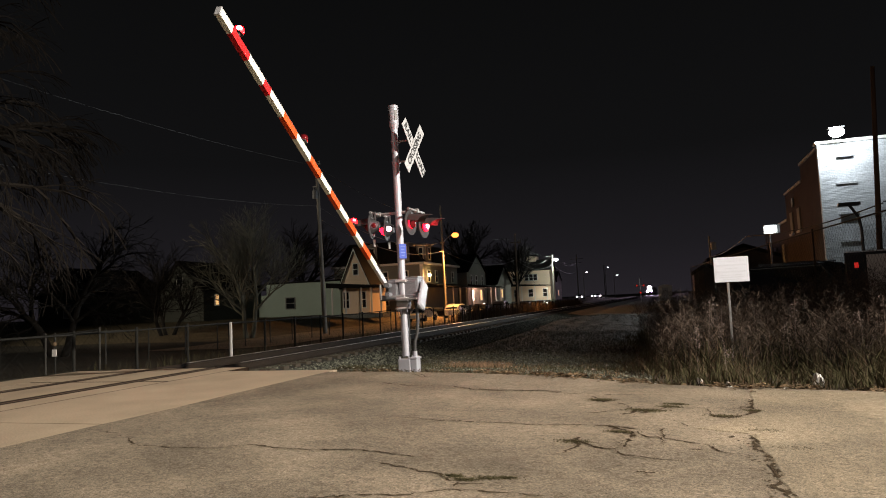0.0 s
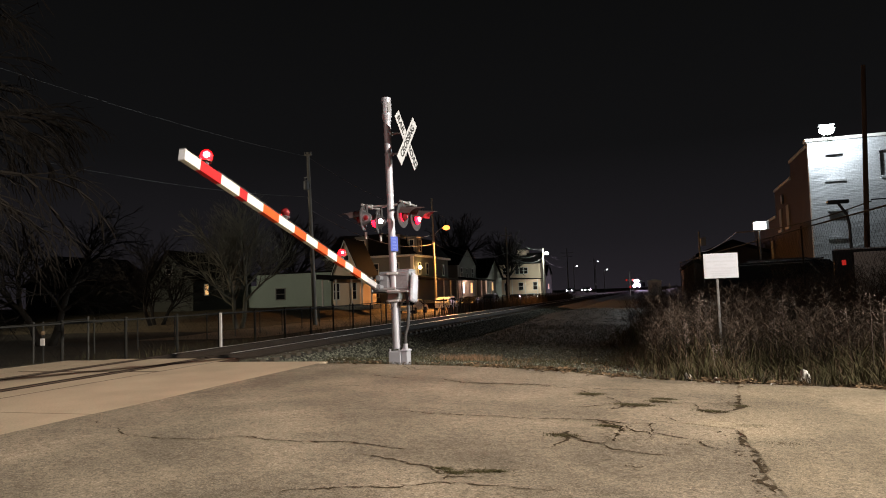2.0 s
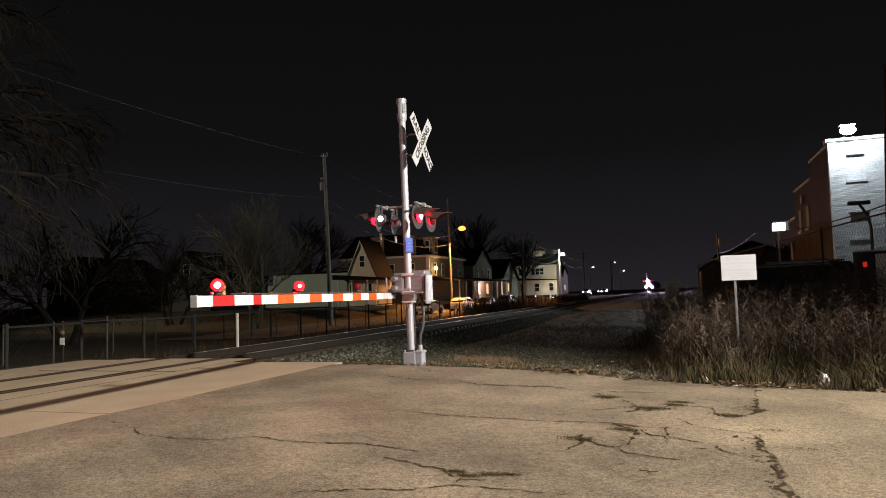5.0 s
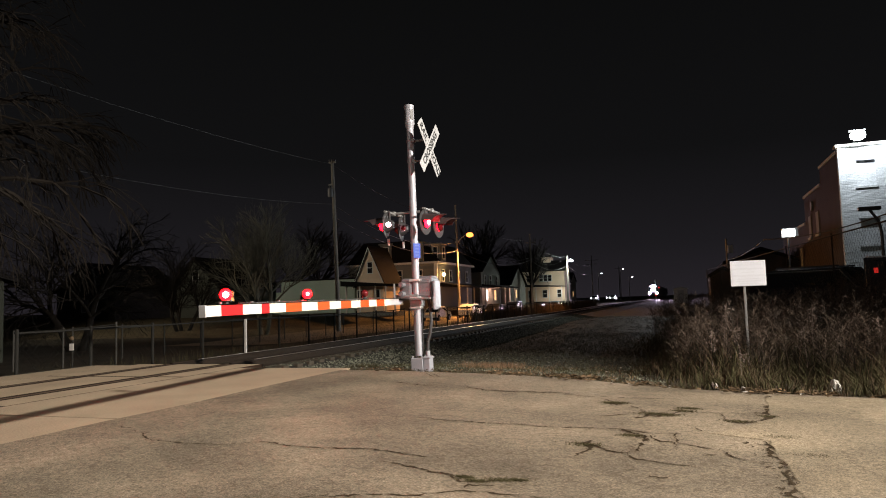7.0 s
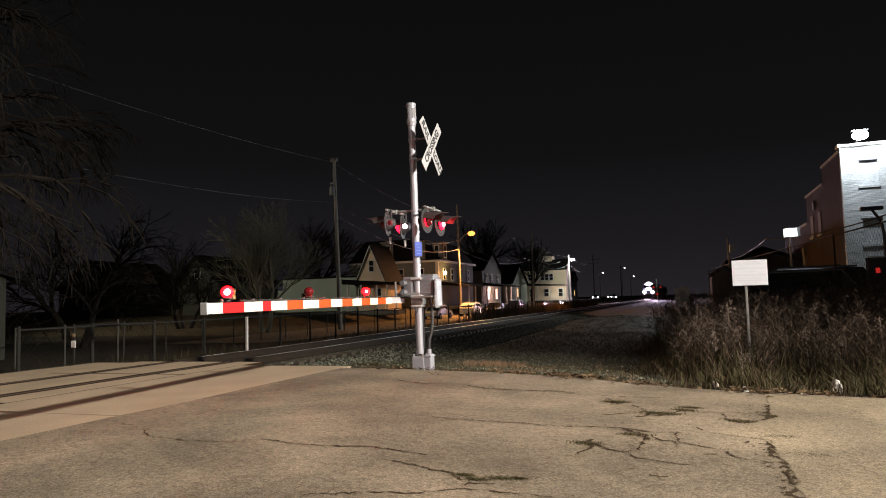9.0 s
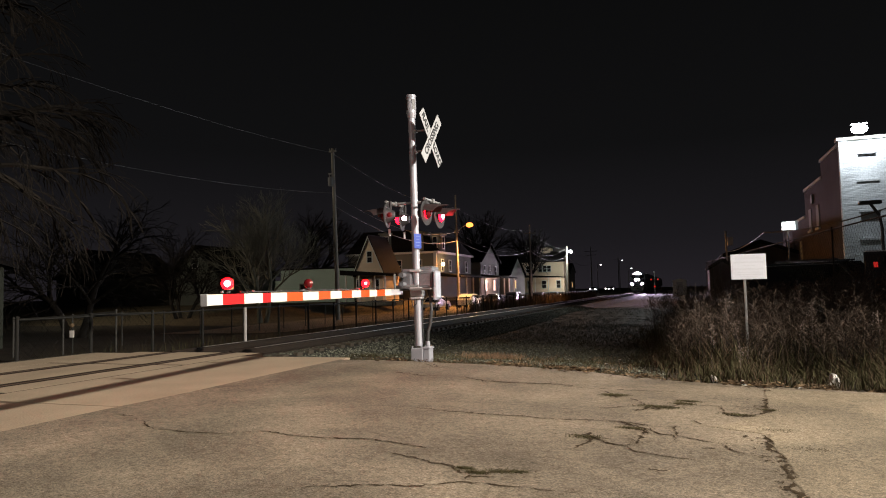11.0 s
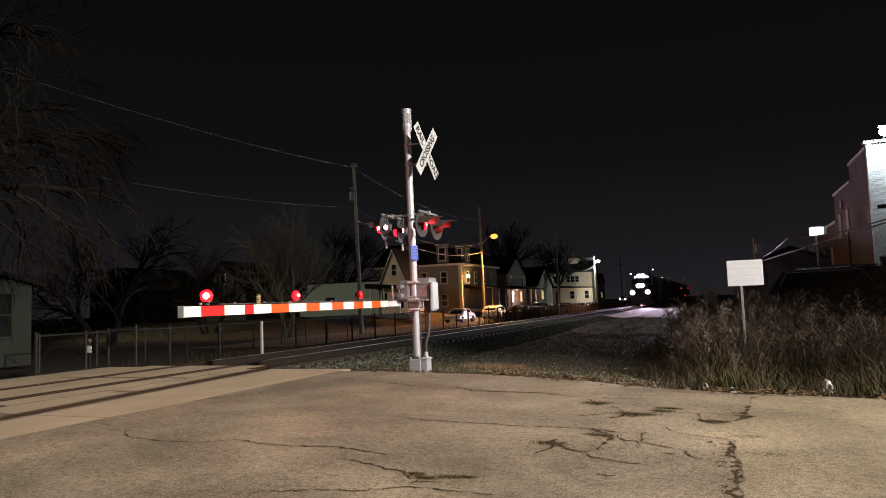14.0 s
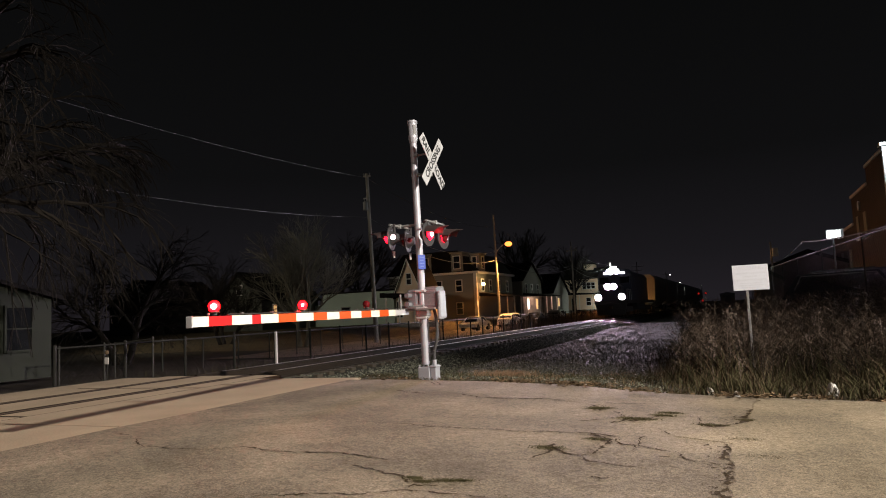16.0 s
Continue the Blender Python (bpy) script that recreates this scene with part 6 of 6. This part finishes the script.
bare_tree("bare_tree", -22.6, 29.0, -.7, 9.5, .75, 5, "multi-stemmed bare tree beyond the railway fence", PALE_BARK, 3, 0, 5, .16, .30)
bare_tree("bare_tree", -30.0, 30.0, -.7, 8.0, .9, 11, "low spreading bare tree in the dark", BARK, 3, .1, 5, .15, .28)
bare_tree("bare_tree", -15.6, 1.2, -.6, 15.5, .75, 21, "big bare tree with drooping branches beyond the fence", BARK, 1, .55, 6, .36, .30)
bare_tree("bare_tree", -25.0, 16.0, -.7, 9.0, .9, 33, "bare tree with tangled twigs in the dark", BARK, 2, .3, 5, .2, .30)
bare_tree("bare_tree", -27.5, 101.0, .2, 17.0, .7, 41, "tall bare tree behind the houses", BARK, 1, 0, 5, .5, .30)
bare_tree("bare_tree", -21.5, 112.0, .0, 13.0, .7, 47, "dark bare tree beside the street", BARK, 1, 0, 5, .45, .30)
bare_tree("bare_tree", -30.0, 148.0, .2, 17.0, .7, 52, "tall dark tree behind the white house", BARK, 1, 0, 5, .5, .30)
bare_tree("bare_tree", -40.0, 64.0, .2, 13.0, .8, 57, "bare tree behind the garage", BARK, 2, 0, 5, .3, .30)

# ---------------------------------------------------------------- weeds, leaves, litter


def blades(name, count, place, size, material, label, seed, bend=.35, width=.006, segs=3):
    """Thin bent stalks, each a narrow strip with a fold."""
    rng = random.Random(seed)
    verts, faces = [], []
    for _ in range(count):
        x, y, k = place(rng)
        h = size(rng) * k
        z = ground_z(x, y) - .02
        a = rng.uniform(0, 6.283)
        b = rng.uniform(.1, 1) * bend * h
        w = width * rng.uniform(.6, 1.4)
        f = rng.uniform(0, 3.14)
        i0 = len(verts)
        for s in range(segs + 1):
            u = s / segs
            cx, cy, cz = x + math.cos(a) * b * u * u, y + math.sin(a) * b * u * u, z + h * (u - .12 * u * u)
            ww = w * (1 - .8 * u)
            verts.append((cx + math.cos(f) * ww, cy + math.sin(f) * ww, cz))
            verts.append((cx - math.cos(f) * ww, cy - math.sin(f) * ww, cz))
        faces += [(i0 + 2 * s, i0 + 2 * s + 1, i0 + 2 * s + 3, i0 + 2 * s + 2) for s in range(segs)]
    ob = mesh_of(name, verts, faces, material)
    tagged(ob, label, "weeds", kind="stuff")


def weed_place(rng):
    """Thick on the bank to the right of the gravel, thinning out along the line."""
    while True:
        x = rng.uniform(2.6, 15)
        y = -1.2 + 17 * rng.random() ** 1.5
        left = 3.6 - .05 * y + .5 * noise.noise((y * .5, 2.2, 0))
        if x < left:
            continue
        if y < edge_y(x) + .12:
            continue
        k = step(left, left + 1.6, x) * .75 + .25
        k *= .45 + .55 * step(-1.2, .9, y)
        k *= .75 + .5 * noise.noise((x * .9, y * .9, 4))
        if rng.random() < .35 + k:
            return x, y, k


blades("dry_weeds", 18000, weed_place, lambda r: r.uniform(.25, 1.25) ** 1.4, GRASS_DRY, "tall dry brown weeds on the bank beside the road", 3, .85, .004, 5)
blades("olive_weeds", 34000, weed_place, lambda r: r.uniform(.12, .95), GRASS_OLIVE, "low olive weeds among the dry stalks", 4, 1.1, .010, 4)


def shrubs():
    """Dark tangled brush: stalks that fork into fine twigs."""
    rng = random.Random(29)
    verts, faces = [], []

    def twig(a, b, ra, rb):
        d = (b - a).normalized()
        s = d.orthogonal().normalized()
        t = d.cross(s)
        i0 = len(verts)
        for p, r in ((a, ra), (b, rb)):
            for q in (0, 2.094, 4.189):
                verts.append(tuple(p + s * (r * math.cos(q)) + t * (r * math.sin(q))))
        for i in range(3):
            faces.append((i0 + i, i0 + (i + 1) % 3, i0 + 3 + (i + 1) % 3, i0 + 3 + i))

    def fork(a, d, length, r, level):
        b = a + d * length
        twig(a, b, r, r * .6)
        if level == 0:
            return
        for _ in range(rng.randint(2, 4)):
            q = a.lerp(b, rng.uniform(.4, 1))
            dd = (d + Vector((rng.gauss(0, .5), rng.gauss(0, .5), rng.gauss(.1, .35)))).normalized()
            fork(q, dd, length * rng.uniform(.4, .7), r * .55, level - 1)

    n = 0
    while n < 1700:
        x, y, k = weed_place(rng)
        if y < -.3 or k < .45:
            continue
        n += 1
        h = rng.uniform(.35, .75) * (.7 + .5 * step(0, 6, y))
        fork(Vector((x, y, ground_z(x, y) - .03)), Vector((rng.gauss(0, .22), rng.gauss(0, .22), 1)).normalized(), h, .006, 3)
    tagged(mesh_of("dead_brush", verts, faces, BARK), "dark tangled dead brush on the bank", "weeds", kind="stuff")


shrubs()


def seed_heads():
    rng = random.Random(8)
    verts, faces = [], []
    for _ in range(420):
        x, y, k = weed_place(rng)
        if k < .5 or x > 5.4 + rng.random() * 3:
            continue
        h = rng.uniform(.8, 1.5) * min(1, k + .1)
        z = ground_z(x, y)
        dx, dy = rng.uniform(-.15, .15), rng.uniform(-.15, .15)
        a, b = Vector((x, y, z)), Vector((x + dx, y + dy, z + h))
        i0 = len(verts)
        for p, w in ((a, .006), (b, .003)):
            verts += [tuple(p + Vector((w, 0, 0))), tuple(p + Vector((-w * .5, w, 0))), tuple(p + Vector((-w * .5, -w, 0)))]
        faces += [(i0, i0 + 1, i0 + 4, i0 + 3), (i0 + 1, i0 + 2, i0 + 5, i0 + 4), (i0 + 2, i0, i0 + 3, i0 + 5)]
        for _ in range(rng.randint(14, 34)):
            u = rng.uniform(.62, 1.0)
            c = a.lerp(b, u) + Vector((rng.gauss(0, .05), rng.gauss(0, .05), rng.gauss(0, .04)))
            r = rng.uniform(.007, .021)
            i0 = len(verts)
            for q in ((1, 0, -.5), (-.6, .8, -.2), (-.5, -.8, 0), (.1, 0, 1)):
                verts.append(tuple(c + Vector(q) * r))
            faces += [(i0, i0 + 1, i0 + 3), (i0 + 1, i0 + 2, i0 + 3), (i0 + 2, i0, i0 + 3), (i0, i0 + 2, i0 + 1)]
    tagged(mesh_of("seed_heads", verts, faces, SEED), "tall weed stalks with pale fluffy seed heads", "weeds", kind="stuff")


seed_heads()


def plumed_brush():
    """Tall dead stems, each feathered with fine side twigs over its upper half."""
    rng = random.Random(77)
    verts, faces = [], []

    def strip(a, b, w0, w1):
        f = rng.uniform(0, 3.14)
        side = Vector((math.cos(f), math.sin(f), 0))
        i0 = len(verts)
        verts.extend([tuple(a + side * w0), tuple(a - side * w0), tuple(b - side * w1), tuple(b + side * w1)])
        faces.append((i0, i0 + 1, i0 + 2, i0 + 3))

    n = 0
    while n < 3400:
        x, y, k = weed_place(rng)
        if y < .1 or k < .42:
            continue
        n += 1
        h = rng.uniform(.75, 1.45) * (.72 + .42 * step(.2, 3.0, y)) * min(1, k + .32)
        z = ground_z(x, y) - .02
        lean = Vector((rng.gauss(0, .16), rng.gauss(0, .16), 0))
        p = Vector((x, y, z))
        stem = [p + lean * (u * u * h) + Vector((0, 0, h * u)) for u in (0, .35, .7, 1)]
        for a, b, w in zip(stem, stem[1:], (.005, .004, .003)):
            strip(a, b, w, w * .7)
        for _ in range(rng.randint(26, 44)):
            u = 1 - .62 * rng.random() ** 1.3
            q = p + lean * (u * u * h) + Vector((0, 0, h * u))
            ang, ln = rng.uniform(0, 6.283), rng.uniform(.05, .20) * (1.25 - .8 * u + .25)
            tip = q + Vector((math.cos(ang) * ln, math.sin(ang) * ln, ln * rng.uniform(-.1, .9)))
            strip(q, tip, .0035, .0045)
            if rng.random() < .5:
                strip(tip, tip + Vector((rng.gauss(0, .03), rng.gauss(0, .03), rng.uniform(-.02, .04))), .008, .003)
    tagged(mesh_of("plumed_brush", verts, faces, BRUSH), "tall feathery dead brush on the bank beside the road", "weeds", kind="stuff")


plumed_brush()


def verge_place(rng):
    x = rng.uniform(-1.1, 15)
    y = edge_y(x) + .1 + abs(rng.gauss(0, .35))
    return x, y, 1.0


blades("verge_grass", 1500, verge_place, lambda r: r.uniform(.03, .14), GRASS_DRY, "short dead grass along the broken road edge", 9, .8, .005, 2)


def tuft_place(rng):
    if rng.random() < .62:
        return TUFT[0] + rng.gauss(0, .32), TUFT[1] + rng.gauss(0, .32), 1.0
    while True:
        x, y = rng.uniform(.6, 3.8), rng.uniform(-.2, 5.0)
        if noise.noise((x * 1.3, y * 1.3, 6)) > .12:
            return x, y, .6


TUFT = (0.75, 2.35)
def gravel_weed_place(rng):
    x, y = rng.uniform(-2.6, 3.6), -.8 + 20 * rng.random() ** 1.6
    return x, max(y, .95 if x < -1.2 else edge_y(x) + .06), 1.0


blades("gravel_grass", 2600, tuft_place, lambda r: r.uniform(.05, .2), STRAW, "thin dead grass on the gravel", 10, .9, .004, 2)
blades("gravel_weeds", 15000, gravel_weed_place, lambda r: r.uniform(.03, .13), GRASS_OLIVE, "low green weeds on the gravel", 12, .9, .006, 2)
blades("fence_weeds", 1600, lambda r: (r.gauss(-10.1, .35), 1 + 36 * r.random(), 1.0), lambda r: r.uniform(.12, .5), GRASS_OLIVE, "dead weeds along the railway fence", 13, .4, .006, 3)
blades("fence_brush", 6000, lambda r: (r.gauss(-10.6, .4), 38 + 75 * r.random(), 1.0), lambda r: r.uniform(.5, 1.35), GRASS_DRY, "dry brush along the fence further up the line", 14, .4, .02, 3)


def crack_weeds():
    """Tufts of dead weed rooted in the wide cracks of the road."""
    rng = random.Random(31)
    spots = ((4.15, -3.65, .16), (4.45, -3.4, .12), (3.66, -5.4, .14), (4.0, -4.9, .10), (4.95, -3.9, .13), (3.25, -6.74, .09), (3.1, -6.82, .08), (3.36, -6.7, .07), (3.0, -6.74, .06), (4.25, -3.7, .16), (4.5, -3.2, .12), (3.7, -2.98, .12), (5.3, -3.5, .1), (5.25, -4.6, .16), (5.4, -5.3, .18), (3.65, -3.05, .1))
    verts, faces = [], []
    for _ in range(6500):
        sx, sy, r = rng.choice(spots)
        x, y = sx + rng.gauss(0, r * .55), sy + rng.gauss(0, r * .28)
        h, a = rng.uniform(.003, .014), rng.uniform(0, 6.283)
        b, f, w = h * rng.uniform(.6, 3.0), rng.uniform(0, 3.14), rng.uniform(.002, .005)
        z = road_z(x, y) + .012 * noise.noise((x * .5, y * .5, 2))
        i0 = len(verts)
        for u in (0, .5, 1):
            cx, cy, cz = x + math.cos(a) * b * u * u, y + math.sin(a) * b * u * u, z + h * u
            verts.append((cx + math.cos(f) * w * (1.1 - u), cy + math.sin(f) * w * (1.1 - u), cz))
            verts.append((cx - math.cos(f) * w * (1.1 - u), cy - math.sin(f) * w * (1.1 - u), cz))
        faces += [(i0 + 2 * s, i0 + 2 * s + 1, i0 + 2 * s + 3, i0 + 2 * s + 2) for s in range(2)]
    tagged(mesh_of("crack_weeds", verts, faces, MOSS), "small dark weeds growing in the road cracks", "weeds", kind="stuff")


crack_weeds()


def scatter_flakes(name, count, place, r0, r1, material, label, seed):
    rng = random.Random(seed)
    verts, faces = [], []
    for _ in range(count):
        x, y = place(rng)
        z = max(ground_z(x, y), road_z(x, y) if y < edge_y(x) and -1.4 < x else -9) + rng.uniform(.004, .05)
        r, a = rng.uniform(r0, r1), rng.uniform(0, 6.283)
        t = rng.uniform(-.5, .5)
        i0 = len(verts)
        for k in range(6):
            q = a + 1.047 * k
            rr = r * (1, .55, .9, .5, .8, .6)[k]
            verts.append((x + rr * math.cos(q), y + rr * math.sin(q), z + t * rr * math.sin(q - a) + .35 * rr * (k % 2)))
        faces += [(i0, i0 + 1, i0 + 2, i0 + 3), (i0, i0 + 3, i0 + 4, i0 + 5)]
    tagged(mesh_of(name, verts, faces, material), label, "litter", kind="stuff")


def leaf_place(rng):
    x = rng.uniform(-1.0, 15)
    if x < 2 and rng.random() < .6:
        x = rng.uniform(2, 12)
    for _ in range(6):
        if noise.noise((x * 1.6, 7.7, 0)) + .5 * noise.noise((x * 6, 1.1, 0)) > rng.uniform(-.5, .5):
            break
        x = rng.uniform(1.2, 15)
    return x, edge_y(x) + rng.gauss(.20, .24)


scatter_flakes("dead_leaves", 5200, leaf_place, .02, .055, LEAF, "dead brown leaves along the road edge", 15)
scatter_flakes("pale_litter", 50, lambda r: (lambda x: (x, edge_y(x) + .08 + abs(r.gauss(.05, .2))))(r.uniform(2.6, 10)), .02, .05, PLASTIC, "scraps of pale litter along the road edge", 16)
scatter_flakes("gravel_litter", 70, lambda r: (r.uniform(-2, 3.6), r.uniform(-.5, 14)), .015, .04, PLASTIC, "pale scraps and stones on the gravel", 17)


def gravel_stones():
    rng = random.Random(19)
    verts, faces = [], []
    fcs = [(0, 4, 3), (4, 1, 5), (4, 5, 3), (1, 2, 5), (5, 2, 3), (2, 0, 3), (0, 1, 4), (0, 2, 1)]
    base = [(1, 0, -.3), (-.5, .87, -.35), (-.5, -.87, -.25), (0.1, 0, .7), (.4, .7, .3), (-.8, .1, .35)]
    for _ in range(30000):
        x, y = rng.uniform(-2.6, 4.2), -1.1 + 30 * rng.random() ** 1.8
        if y < (.8 if x < -1.2 else edge_y(x)):
            continue
        r = rng.uniform(.008, .034)
        a = rng.uniform(0, 6.28)
        i0 = len(verts)
        z = ground_z(x, y)
        for vx, vy, vz in base:
            verts.append((x + r * (vx * math.cos(a) - vy * math.sin(a)), y + r * (vx * math.sin(a) + vy * math.cos(a)), z + r * vz))
        faces += [tuple(i0 + q for q in f) for f in fcs]
    tagged(mesh_of("gravel_stones", verts, faces, STONE), "loose gravel on the verge between road and line", "gravel", kind="stuff")


gravel_stones()


def crumpled_bag(x, y, s, seed, label):
    bm = B()
    bmesh.ops.create_icosphere(bm, subdivisions=3, radius=1)
    for v in bm.verts:
        d = 1 + .35 * noise.noise(v.co * 2.1 + Vector((seed, 0, 0))) + .18 * noise.noise(v.co * 5 + Vector((0, seed, 0)))
        k = 1 - .35 * max(0, v.co.z) + .5 * noise.noise(v.co * 1.3 + Vector((seed, 3, 0)))
        v.co = Vector((v.co.x * .8 * k - .3 * v.co.z * abs(v.co.z), v.co.y * .6 * k, v.co.z * 1.5 if v.co.z > 0 else v.co.z * .45)) * d * s
    ob = tagged(link("plastic_bag", bm, PLASTIC), label, "bag")
    ob.location = (x, y, ground_z(x, y) + s * .4)


crumpled_bag(6.38, -.85, .095, 3, "crumpled white plastic bag caught in the weeds")
crumpled_bag(4.85, -1.05, .06, 7, "crumpled pale litter at the road edge")
crumpled_bag(5.2, -1.45, .06, 9, "crumpled pale litter at the road edge")
crumpled_bag(7.3, -1.3, .08, 12, "crumpled pale litter at the road edge")


def motions():
    signal_motions()
    train_motions()


motions()
